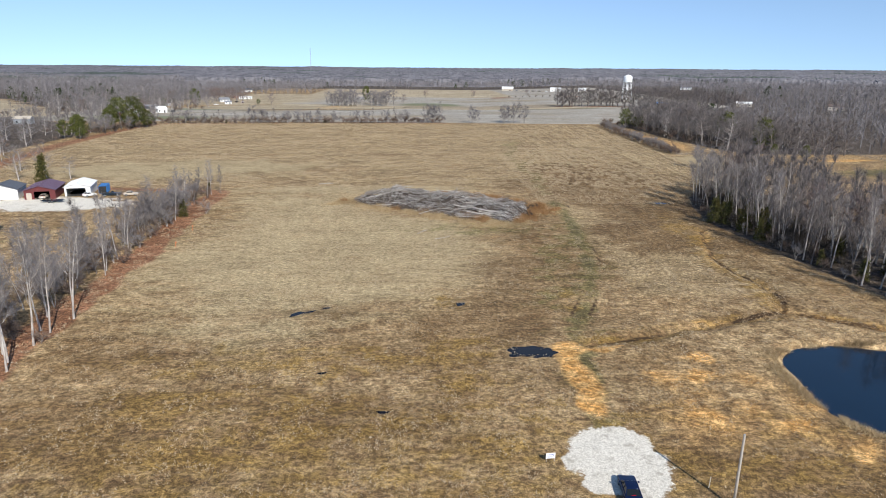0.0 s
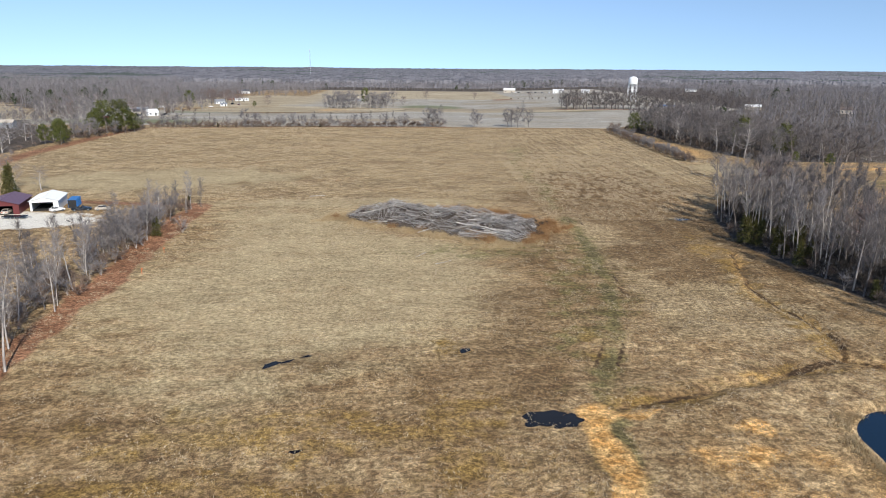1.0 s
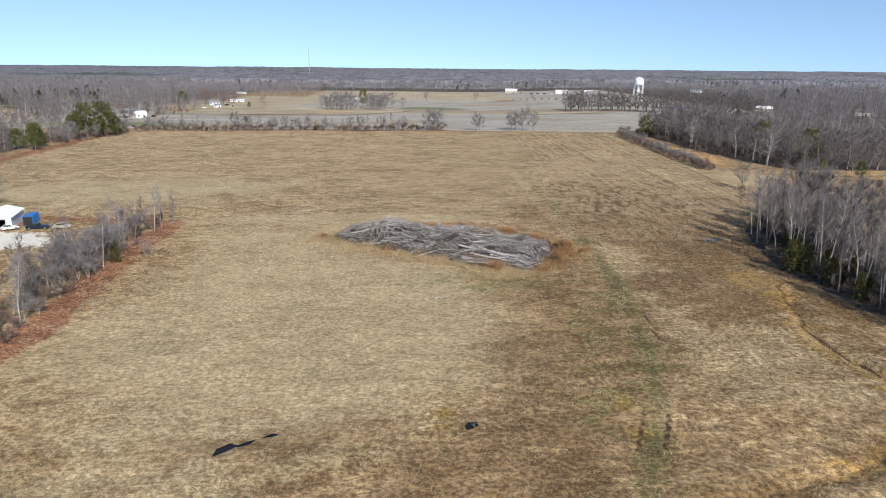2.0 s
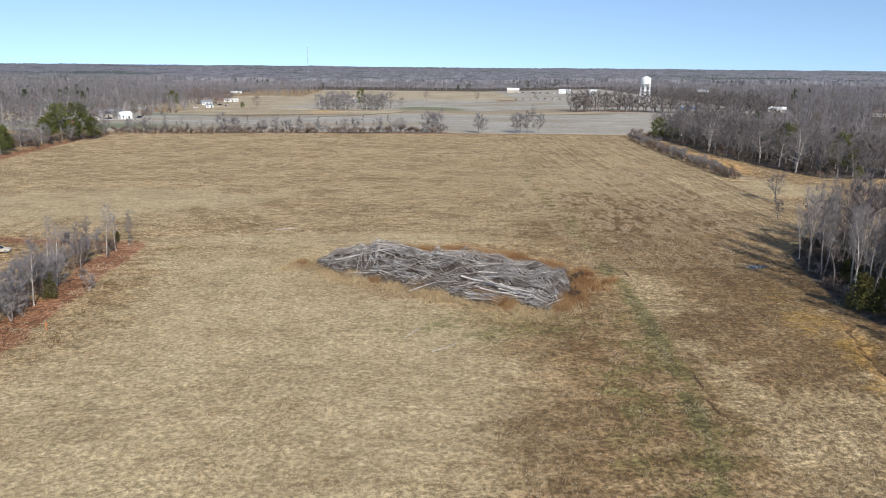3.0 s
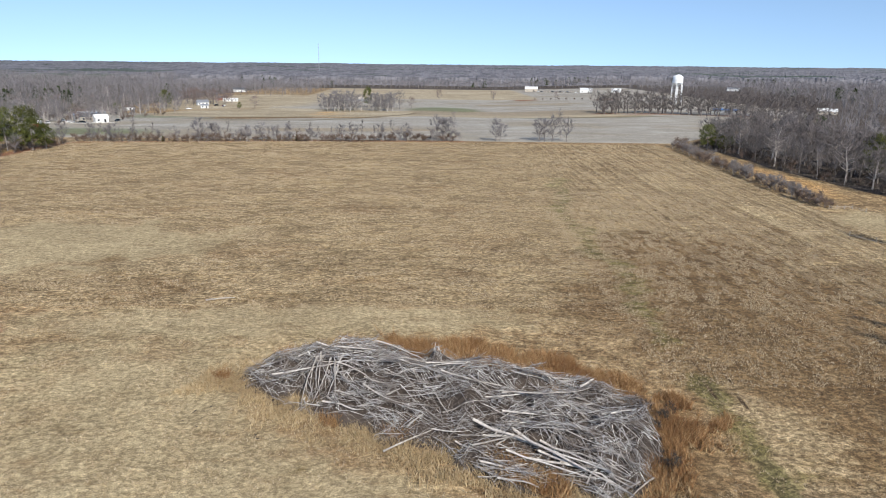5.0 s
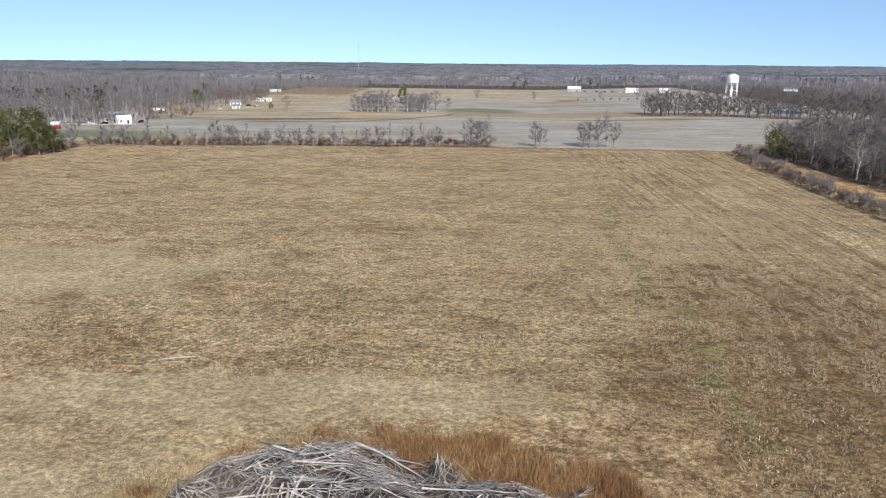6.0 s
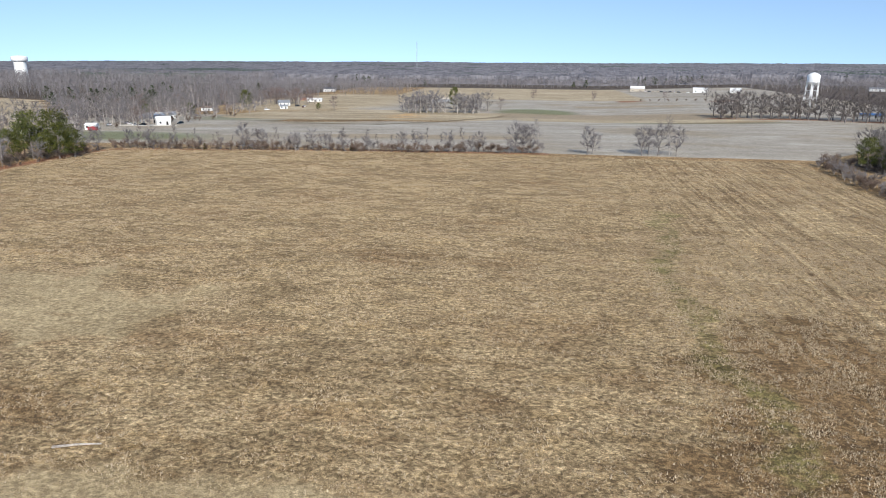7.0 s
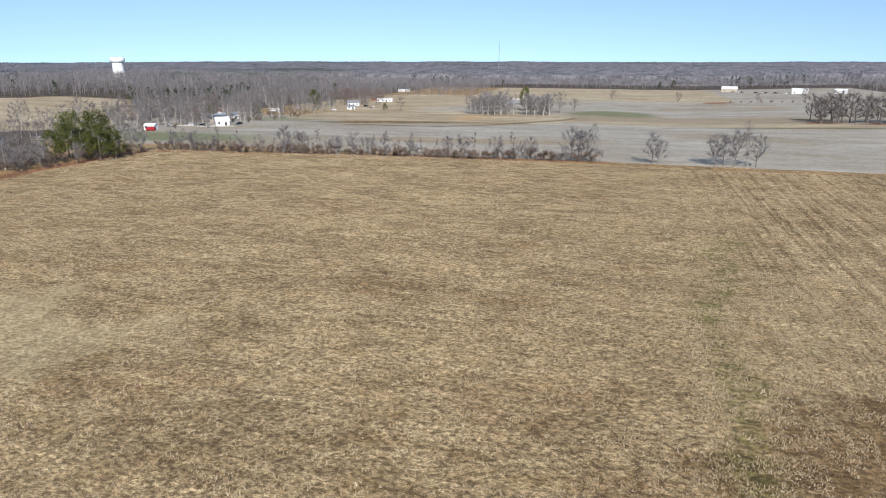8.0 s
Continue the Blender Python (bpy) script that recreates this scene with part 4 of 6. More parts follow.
# the wood behind the grassy strip
rng = random.Random(9)
far_edge = lambda y: float(np.interp(y, [300, 340, 380, 460, 700], [178, 162, 153, 148, 340]))
for x, y in scatter(146, 330, 318, 500, 5.6, rng):
    deep = x - far_edge(y)
    if deep < 0 or deep > 48 or x > 0.82 * y + 10:
        continue
    r = rng.random()
    if deep > 16:
        plant("pine" if r < 0.03 else ("slim_lite" if r < 0.25 else ("broad_pale" if r < 0.30 else "broad_wood")), x, y, rng, rng.uniform(0.95, 1.2), batch="strip_wood")
        continue
    kind = ("broad_pale" if r < 0.16 else ("slim_dark" if r < 0.4 else ("slim" if r < 0.5 else "broad")))
    plant(kind, x, y, rng, rng.uniform(0.75, 1.05), "trees of the wood behind the strip")
for x, y, s in ((147, 447, 0.74), (152, 441, 0.52), (156, 444, 0.55), (186, 300, 0.4), (181, 318, 0.3)):
    plant("pine", x, y, rng, s)
for i in range(130):
    t = i / 129
    plant(rng.choice(("bush_pale", "bush")), 131 + 3 * t + rng.uniform(-2.5, 3.5) - 2 * math.sin(t * 3), 318 + 136 * t, rng, rng.uniform(0.6, 1.05), "bushes along the grassy strip", batch="strip_hedge" if i % 3 else "")
finish_batch("strip_hedge", "hedge of leafless bushes along a grassy strip", "hedge")
for x, y, s in ((131, 324, 1.15), (134, 327, 1.0), (134, 452, 1.5), (138, 455, 1.6), (143, 452, 1.4)):
    plant("bush", x, y, rng, s, "bushes along the grassy strip")
# undergrowth coloured dark, partly for the shade at the wood's foot
for i in range(80):
    y = 322 + 140 * rng.random()
    plant("undergrowth" if i % 3 else "bush", far_edge(y) + rng.uniform(-1, 10), y, rng, rng.uniform(0.6, 1.2), batch="strip_wood")
finish_batch("strip_wood", "inner trees and undergrowth of the leafless wood", "woods")

# the thicket and pines at the left end of the field
rng = random.Random(10)
for x, y, s in ((-168, 421, 0.95), (-173, 427, 1.15), (-178, 419, 1.15), (-183, 414, 0.85), (-186, 424, 0.9), (-165, 426, 0.7), (-180, 372, 0.66), (-184, 378, 0.72), (-177, 364, 0.5), (-188, 384, 0.7), (-186, 366, 0.6)):
    plant("pine", x, y, rng, s, "pines at the field's corner")
for x, y in scatter(-212, -160, 245, 445, 9.4, rng):
    if x > float(np.interp(y, [245, 281, 330, 368, 428, 445], [-160, -166, -177, -180, -179, -172])):
        continue
    r = rng.random()
    plant("bush" if r < 0.45 else ("slim_lite" if r < 0.7 else ("broad_lite" if r < 0.9 else "bush_pale")), x, y, rng, rng.uniform(0.6, 0.9), batch="left_thicket")
for i in range(70):
    y = 390 + 56 * rng.random()
    x = float(np.interp(y, [390, 428, 446], [-172, -166, -166])) - 22 * rng.random() ** 1.4
    plant("bush" if rng.random() < 0.55 else ("undergrowth" if rng.random() < 0.5 else "hedge_tree"), x, y, rng, rng.uniform(0.6, 1.15), batch="left_thicket")
finish_batch("left_thicket", "leafless thicket of bushes and small trees", "woods")
for x, y, s in ((-135, 248, 0.7), (-142, 243, 0.6), (-125, 246, 0.5), (-152, 262, 0.6)):
    plant("broad_pale", x, y, rng, s, "trees behind the sheds")

# the hedge across the far end of the field
rng = random.Random(11)
for i in range(120):
    x = -166 + 192 * i / 120
    plant("bush" if rng.random() < 0.75 else "bush_pale", x + rng.uniform(-1, 1), 452 + 0.085 * (x + 166) + rng.uniform(-1, 2.5), rng, rng.uniform(0.7, 1.3), "bushes of the far hedge")
for x, y, s, kind in ((-157, 452, 0.6, "slim_dark"), (-146, 452, 0.55, "slim"), (-138, 454, 0.5, "slim_dark"), (-107, 460, 0.72, "broad"), (-101, 460, 0.6, "slim_dark"), (-98, 461, 0.55, "slim"), (-83, 461, 0.5, "slim"), (-76, 462, 0.6, "slim"), (-70, 462, 0.5, "slim_dark"), (-63, 463, 0.55, "slim"),
                      (-52, 464, 0.5, "slim"), (-30, 467, 0.65, "broad"), (-36, 466, 0.6, "slim_dark"), (-17, 467, 0.55, "slim"), (-3, 469, 0.6, "slim_dark"), (13, 471, 0.78, "slim_dark"), (16, 470, 0.8, "slim"), (20, 470, 0.8, "slim_dark"), (23, 471, 0.85, "slim"),
                      (44, 470, 0.75, "slim_dark"), (46, 471, 0.6, "slim_dark"), (67, 471, 0.85, "slim_dark"), (70, 472, 0.8, "slim_dark"), (74, 472, 0.85, "slim_dark"), (79, 472, 0.95, "slim"), (82, 473, 0.8, "slim")):
    plant("slim" if kind == "slim" and s > 0.8 else "hedge_tree", x, y, rng, s * 1.45 if kind != "slim" or s <= 0.8 else s, "trees of the far hedge")
for i in range(30):
    x = -160 + 160 * i / 30
    plant("slim_lite", x + rng.uniform(-2, 2), 455 + 0.085 * (x + 166), rng, rng.uniform(0.4, 0.7), batch="hedge_saplings")
finish_batch("hedge_saplings", "thin leafless saplings along the far hedge", "hedge")
for x, y in ((-124, 456), (-59, 463)):
    plant("cedar", x, y, rng, 0.4)

# groves in the fields beyond
rng = random.Random(12)
for x, y in scatter(-92, -12, 728, 800, 5.2, rng):
    if ((x + 72) / 20) ** 2 + ((y - 752) / 16) ** 2 < 1 or ((x + 35) / 14) ** 2 + ((y - 757) / 16) ** 2 < 1:
        plant("broad_lite", x, y, rng, rng.uniform(0.95, 1.25), batch="groves")
finish_batch("groves", "leafless groves standing in the far fields", "woods")
plant("pine", -52, 800, rng, 1.0, tall=1.35)
for x, y, s in ((-8, 800, 0.9), (23, 958, 0.9), (91, 962, 0.9), (-19, 785, 1.1), (164, 934, 0.7), (205, 925, 0.95), (-155, 760, 0.9)):
    plant("broad_red" if s < 0.95 else "broad", x, y, rng, s, "single trees in the far fields")
for i in range(9):
    plant("bush", 140 + 9 * i, 942 - 3 * i, rng, 0.8, batch="far_shrubs")
for x, y in scatter(158, 330, 640, 740, 6.4, rng):
    if abs(y - (697 - 0.38 * (x - 165))) < 15:
        plant("broad_wood", x, y, rng, rng.uniform(1.0, 1.3), batch="tower_trees")
finish_batch("tower_trees", "line of leafless trees across the far field", "woods")

# trees round the houses at the far left
rng = random.Random(13)
homes = ((-207, 567), (-232, 598), (-227, 527), (-249, 670), (-222, 815), (-212, 880), (-262, 735), (-282, 690))
for x, y in scatter(-335, -175, 512, 850, 14.0, rng):
    if float(blob(x, y, *WEST_FIELD, 4.0)) > 0.45:
        continue
    if x > np.interp(y, [512, 560, 620, 700, 850], [-218, -186, -196, -205, -205]) or min(math.hypot(x - a, y - b) for a, b in homes) < 11:
        continue
    if any(abs(math.atan2(x - 10, y - 190) - math.atan2(a - 10, b - 190)) < 0.02 and y < b for a, b in homes) and rng.random() < 0.7:
        continue
    r = rng.random()
    plant("broad_pale" if r < 0.16 else ("broad_lite" if r < 0.9 else "broad_red"), x, y, rng, rng.uniform(0.8, 1.15), batch="village_trees")
for x, y in scatter(-250, -200, 815, 860, 11, rng):
    plant("broad_red", x, y, rng, 1.1, batch="village_trees")
for i in range(60):
    plant("bush" if i % 3 else "bush_pale", -300 + 100 * rng.random(), 530 + 150 * rng.random(), rng, rng.uniform(0.7, 1.1), batch="village_trees")
for x, y in scatter(-260, -190, 455, 520, 9, rng):
    if x < -168 - 0.9 * (y - 455):
        plant(rng.choice(("bush_pale", "slim_lite", "broad_lite")), x, y, rng, rng.uniform(0.6, 0.8), batch="village_trees")
for i in range(80):
    x, y = rng.uniform(-325, -228), rng.uniform(500, 640)
    if min(math.hypot(x - a, y - b) for a, b in homes) > 9:
        plant(("bush", "bush_pale", "slim_lite", "broad_lite")[i % 4], x, y, rng, rng.uniform(0.7, 1.0), batch="village_trees")
for x, y in ((-214, 584), (-226, 575), (-240, 586), (-222, 612), (-252, 640), (-238, 652), (-233, 690), (-205, 590), (-243, 570)):
    plant("broad_pale", x, y, rng, rng.uniform(0.75, 0.95), batch="village_trees")
for i in range(34):
    x, y = rng.uniform(-262, -200), rng.uniform(530, 690)
    if min(math.hypot(x - a, y - b) for a, b in homes) > 8 and x < -0.18 * (y - 530) - 196:
        plant(("broad_lite", "hedge_tree", "broad_pale")[i % 3], x, y, rng, rng.uniform(0.6, 0.85), batch="village_trees")
finish_batch("village_trees", "leafless trees and bushes round the far houses", "trees")
finish_batch("far_shrubs", "line of low shrubs between far fields", "hedge")
for x, y, s in ((-243, 775, 1.2), (-262, 640, 0.7), (-240, 665, 0.6), (-170, 762, 0.35)):
    plant("pine", x, y, rng, s)


# ---- far woods ----
def far_trees(places, seed, rngs):
    """Many small bare trees as one array of triangles."""
    g = np.random.default_rng(seed)
    n = len(places)
    p = np.asarray(places, float)
    h = g.uniform(*rngs, n) * np.where((p[:, 0] < -450) & (p[:, 1] > 850), 1.45, 1.0)
    z = land(p[:, 0], p[:, 1])
    tris = []
    for i in range(46):
        a, f = g.uniform(0, math.tau, n), g.uniform(0.35, 0.95, n)
        out = g.uniform(0.02, 0.30, n) * h
        base = np.stack([p[:, 0] + np.cos(a) * out * 0.6, p[:, 1] + np.sin(a) * out * 0.6, z + h * f * 0.78], 1)
        if i < 2:
            base = np.stack([p[:, 0], p[:, 1], z], 1)
            tip = base + np.stack([g.normal(0, 0.5, n), g.normal(0, 0.5, n), h * 0.95], 1)
            a, r = np.full(n, i * 1.57), 0.016 * h
        else:
            d = np.stack([np.cos(a) * 0.8, np.sin(a) * 0.8, g.uniform(-0.1, 1.1, n)], 1)
            d /= np.linalg.norm(d, axis=1)[:, None]
            tip = base + d * (h * g.uniform(0.14, 0.34, n))[:, None]
            r = g.uniform(0.006, 0.013, n) * h
        b = a + g.uniform(0, math.pi, n)
        u = np.stack([np.cos(b) * r, np.sin(b) * r, 0 * r], 1)
        tris.append(np.stack([base - u, base + u, tip], 1))
    return np.concatenate(tris).reshape(-1, 3)


rng = random.Random(21)
spots, low_spots = [], []
for x, y in scatter(-900, 1100, 318, 1500, 9.6, rng, 90000):
    az = math.degrees(math.atan2(x, y))
    if az < -52 or az > 41:
        continue
    wood = False
    if x > 0 and y < 1080:
        wood = y > 322 and x > far_edge(y) + 44 and (y < 640 or x > max(345, 0.36 * y + 80)) and rng.random() < 0.9
    elif y >= 1080:
        wood = y > 1285 or x > 340 or x < -150
    elif x < 0:
        wood = (x < -315 + 0.1 * (y - 480) and y > 480) or (y > 850 and x < -235) or (y > 1000 and x < -150)
        if float(blob(x, y, *WEST_FIELD, 4.0)) > 0.45:
            wood = False
    if wood:
        spots.append((x, y))
for x, y in scatter(-330, -190, 262, 520, 5.5, rng, 9000):
    if x < float(np.interp(y, [262, 400, 450, 520], [-205, -212, -215, -235])) and math.hypot(x + 250, y - 444) > 6.5:
        low_spots.append((x, y))
tagged(new("far_thicket", mesh_tris("far_thicket", far_trees(low_spots, 5, (5.0, 8.0)), GREY_TWIG)), "low leafless thicket beyond the field's corner", "woods", kind="stuff")
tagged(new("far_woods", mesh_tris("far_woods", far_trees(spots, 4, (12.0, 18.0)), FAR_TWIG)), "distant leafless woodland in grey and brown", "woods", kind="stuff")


def build_canopy():
    """The closed crowns of the woods towards the horizon."""
    az = np.radians(np.linspace(-54, 42, 900))
    dist = 1450 * (4650 / 1450) ** np.linspace(0, 1, 80)
    A, D = np.meshgrid(az, dist)
    g = np.random.default_rng(6)
    A = A + g.uniform(-0.5, 0.5, A.shape) * (az[1] - az[0])
    x, y = (D * np.sin(A)).ravel(), (D * np.cos(A)).ravel()
    top = 10 + 3 * g.random(x.shape) + 6 * grain_noise(x, y, 160, 3) + 2 * grain_noise(x, y, 40, 4)
    top = np.where(np.repeat(np.arange(80), 900) == 0, 0.0, top)
    hills = 10 * ramp01(np.hypot(x, y), 3000, 4400) * (grain_noise(x, y, 900, 8) - 0.3)
    v = np.stack([x, y, land(x, y) + top + hills], 1).astype(np.float32)
    i = (np.arange(79)[:, None] * 900 + np.arange(899)[None, :]).ravel()
    quad = np.stack([i, i + 1, i + 901, i + 900], 1)
    me = bpy.data.meshes.new("woods")
    me.from_pydata(v.tolist(), [], quad.tolist())
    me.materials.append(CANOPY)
    me.update()
    return tagged(new("backdrop", me), "wooded country rolling away to the horizon", "woods", kind="structure")


build_canopy()


def far_evergreens(places, seed):
    """Dark green crowns scattered through the far woods."""
    g = np.random.default_rng(seed)
    p = np.repeat(np.asarray(places, float), 90, axis=0)
    n = len(p)
    h = np.repeat(g.uniform(10, 17, len(places)), 90)
    f, a = g.uniform(0.15, 1.0, n), g.uniform(0, math.tau, n)
    out = h * 0.30 * np.sin(np.pi * (0.15 + 0.8 * f)) * g.uniform(0.3, 1, n)
    c = np.stack([p[:, 0] + np.cos(a) * out, p[:, 1] + np.sin(a) * out, land(p[:, 0], p[:, 1]) + h * f], 1)
    s = g.uniform(0.35, 0.9, n)[:, None]
    d = g.normal(0, 1, (n, 3))
    e = g.normal(0, 1, (n, 3))
    return np.stack([c + d * s, c + e * s, c + np.array([0, 0, 0.8]) * s - (d + e) * s * 0.5], 1).reshape(-1, 3)


rng = random.Random(23)
green_spots = [q for q in spots if float(grain_noise(q[0], q[1], 130, 61)) > 0.80 or rng.random() < 0.02]
tagged(new("far_pines", mesh_tris("far_pines", far_evergreens(green_spots[::3][:110], 24), DARK_GREEN)), "dark green pines scattered through the far woods", "woods", kind="stuff")


# ---- the brush pile ----
def pile_rim(u):
    """The near and the far rim of the heap across its length."""
    return float(np.interp(u, [-29, -22, -12, 0, 14, 25.5, 28], [-0.5, -4, -8, -11.2, -14, -13.4, -4])), float(np.interp(u, [-29, -27, -23, -7, 15, 26, 28], [1, 4, 9, 12.5, 13.5, 8.5, 0]))


def pile_top(u, v):
    """Height of the heap at a place along and across it."""
    if abs(u) > 28.5:
        return 0.0
    lo, hi = pile_rim(u)
    w = 2.0 * (float(grain_noise(u, v, 3.5, 30)) - 0.5)
    f = (v + 2.4 * w - lo) / (hi - lo)
    if not 0 < f < 1:
        return 0.0
    lump = 0.28 + 0.80 * float(grain_noise(u + 50, v + 50, 7.0, 31)) + 0.60 * float(grain_noise(u + 20, v + 70, 3.0, 32))
    hollow = 1.0 - 0.62 * float(ramp01(grain_noise(u + 5, v + 31, 4.2, 34), 0.62, 0.88))
    return 3.6 * math.sin(math.pi * f ** 1.25) ** 0.6 * min(1.0, (28.5 - abs(u)) / 5) ** 0.5 * lump * hollow


def build_pile():
    pile = thing("brush_pile", "long heap of bleached grey logs and branches in tall grass", "brush pile", PILE[0], PILE[1], gz(PILE[0], PILE[1]), PILE[4])
    g = random.Random(33)
    # packed core, coloured dark so the gaps between logs read as shaded
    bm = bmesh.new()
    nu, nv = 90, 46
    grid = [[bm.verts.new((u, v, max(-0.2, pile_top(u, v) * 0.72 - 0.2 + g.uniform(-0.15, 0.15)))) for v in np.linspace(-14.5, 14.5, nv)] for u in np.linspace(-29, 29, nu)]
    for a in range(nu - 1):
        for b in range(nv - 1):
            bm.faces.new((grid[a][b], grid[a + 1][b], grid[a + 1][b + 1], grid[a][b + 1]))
    part("packed_core", bm, PILE_CORE, pile, "packed soil core coloured dark for the shade between logs")

    def spot(length, angle):
        """A place where a stick of this length finds a bed on the heap."""
        for _ in range(400):
            u, v = g.uniform(-28, 28), g.uniform(-14, 14)
            a, e = angle(u, v), 0.42 * length
            ends = min(pile_top(u + math.cos(a) * e, v + math.sin(a) * e), pile_top(u - math.cos(a) * e, v - math.sin(a) * e))
            if pile_top(u, v) > 0.2 and (ends > 0 or g.random() < 0.10):
                break
        return u, v, a

    def grain(u, v):
        """The way the trunks were pushed together round a place."""
        return -0.25 + 2.6 * (float(grain_noise(u + 90, v + 40, 8.0, 35)) - 0.5)

    def lay(at, length, r, sides, steps, V, F, lift=0.0, tilt=0.0):
        u, v, a = at
        d = Vector((math.cos(a), math.sin(a), 0))
        bend, kink = g.gauss(0, 0.07 if r < 0.12 else 0.022) * length, g.uniform(0.25, 0.75)
        pts = []
        for k in range(steps + 1):
            f = k / steps - 0.5
            side = bend * (4 * f * f - 0.5) + 0.05 * length * abs(k / steps - kink) * g.uniform(-1, 1)
            pts.append(Vector((u, v, 0)) + d * (f * length) + Vector((-d.y, d.x, 0)) * side)
        za, zb = pile_top(pts[0].x, pts[0].y), pile_top(pts[-1].x, pts[-1].y)
        mid = pile_top(pts[steps // 2].x, pts[steps // 2].y)
        for k, q in enumerate(pts):
            f = k / steps
            z = max((za * (1 - f) + zb * f), 0.75 * pile_top(q.x, q.y), (mid * 0.6) * (1 - abs(2 * f - 1)))
            q.z = z * 0.94 + r + lift + f * tilt * length + g.uniform(-0.05, 0.05)
        tube(V, F, pts, [r * (1 - 0.6 * k / steps) for k in range(steps + 1)], sides)
        n0 = len(V)
        F.append(tuple(range(n0 - 1, n0 - sides - 1, -1)))
        F.append(tuple(range(n0 - sides * (steps + 1), n0 - sides * steps)))
        return pts

    # the trunks that lie on top
    big = [((-8, 9.2, -0.25), 9, 0.20), ((-13, 4, 0.45), 7, 0.2), ((-16, -1.5, 0.12), 15, 0.22), ((-11, -6.4, -0.05), 7, 0.22), ((15, -7.6, -0.33), 18, 0.28), ((16, -8.6, -0.30), 17, 0.24), ((17.5, -9.6, -0.28), 15, 0.22), ((19, -10.4, -0.24), 14, 0.22), ((17, -11.2, -0.20), 15, 0.2), ((20, -9.2, -0.35), 12, 0.22),
           ((19, -9.9, -0.36), 12, 0.2), ((10, 0.5, 0.4), 7, 0.2), ((13, -2.5, 0.1), 8, 0.18), ((24, 1.0, 0.6), 4, 0.18), ((2, 3.6, 0.6), 6, 0.16), ((5, 1.8, 0.02), 11, 0.2), ((-3, 1.0, 1.1), 6, 0.14), ((-22, 3.5, 0.2), 8, 0.13), ((19, 8.5, 1.0), 4, 0.22), ((-5, -4.5, -0.3), 9, 0.16), ((1, 6.5, 0.1), 10, 0.15)]
    for at, ln, r in big:
        V, F = [], []
        lay((at[0] + g.uniform(-1, 1), at[1] + g.uniform(-0.6, 0.6), at[2] + g.gauss(0, 0.09)), ln * g.uniform(0.75, 1.0), r * g.uniform(0.6, 0.85), 7, 6, V, F, g.uniform(0.25, 0.5))
        part_mesh("log", mesh_of("log", V, F, LOG_PALE, True), pile)
    for i in range(150):
        V, F = [], []
        ln = g.uniform(1.5, 7.5)
        lay(spot(ln, lambda u, v: grain(u, v) + g.gauss(0, 0.5)), ln, g.uniform(0.05, 0.15), 5, 5, V, F, g.uniform(0.0, 0.45), g.gauss(0, 0.05))
        part_mesh("log", mesh_of("log", V, F, LOG_PALE if i % 4 == 0 else LOG, True), pile)
    # felled tree tops, each a bent limb with a fan of twigs
    for i in range(150):
        V, F, T = [], [], []
        ln = g.uniform(2.5, 7.0)
        pts = lay(spot(ln, lambda u, v: grain(u, v) + g.gauss(0, 0.7)), ln, g.uniform(0.04, 0.09), 4, 4, V, F, g.uniform(0.1, 0.5), g.gauss(0.0, 0.06))
        for _ in range(46):
            k = g.choice((0, 1, 1, 2, 2, 3, 3, 3))
            p = pts[k].lerp(pts[k + 1], g.random())
            d = ((pts[-1] - pts[0]).normalized() + Vector((g.gauss(0, 0.5), g.gauss(0, 0.5), g.gauss(0.06, 0.16)))).normalized()
            spike(T, p, d, g.uniform(0.7, 2.6), g.uniform(0.014, 0.032))
        n0 = len(V)
        V += T
        F += [(n0 + 3 * q, n0 + 3 * q + 1, n0 + 3 * q + 2) for q in range(len(T) // 3)]
        part_mesh("branch", mesh_of("branch", V, F, STICK), pile)
    V, F = [], []
    for i in range(4600):
        ln = g.uniform(0.7, 3.4)
        lay(spot(ln, lambda u, v: grain(u, v) + g.gauss(0, 0.8)), ln, g.uniform(0.016, 0.048), 3, 3, V, F, g.uniform(-0.15, 0.55), g.gauss(0, 0.12))
    ob = part_mesh("branch_tangle", mesh_of("branch_tangle", V, F, STICK), pile, "tangle of thin bleached branches")
    tagged(ob, kind="stuff")


# near-black brown carries the shade between the logs
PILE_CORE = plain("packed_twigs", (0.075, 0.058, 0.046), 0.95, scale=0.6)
build_pile()


# ---- grass ----
def tufts(name, x, y, height, width, seed, material, label, blades=2, lift_by=0.0):
    g = np.random.default_rng(seed)
    n = len(x)
    z = land(x, y) - 0.03 + lift_by
    out = []
    for b in range(blades):
        a = g.uniform(0, math.tau, n)
        h = height * g.uniform(0.5, 1.25, n)
        w = width * g.uniform(0.6, 1.3, n)
        ox, oy = g.normal(0, 0.12, n), g.normal(0, 0.12, n)
        u = np.stack([np.cos(a) * w, np.sin(a) * w, 0 * w], 1)
        base = np.stack([x + ox, y + oy, z], 1)
        tip = base + np.stack([g.normal(0, 0.5, n) * h, g.normal(0, 0.5, n) * h, h], 1)
        out.append(np.stack([base - u, base + u, tip], 1))
    return tagged(new(name, mesh_tris(name, np.concatenate(out, 1).reshape(-1, 3), material)), label, "grass", kind="stuff")


def row_noise(x, y, size, seed):
    """Clumps drawn out along the drill rows, which turn at the field's side."""
    side = ramp01(x, 40, 66)
    return grain_noise(x, y * 2.4, size, seed) * (1 - side) + grain_noise(x * 2.4, y, size, seed + 1) * side


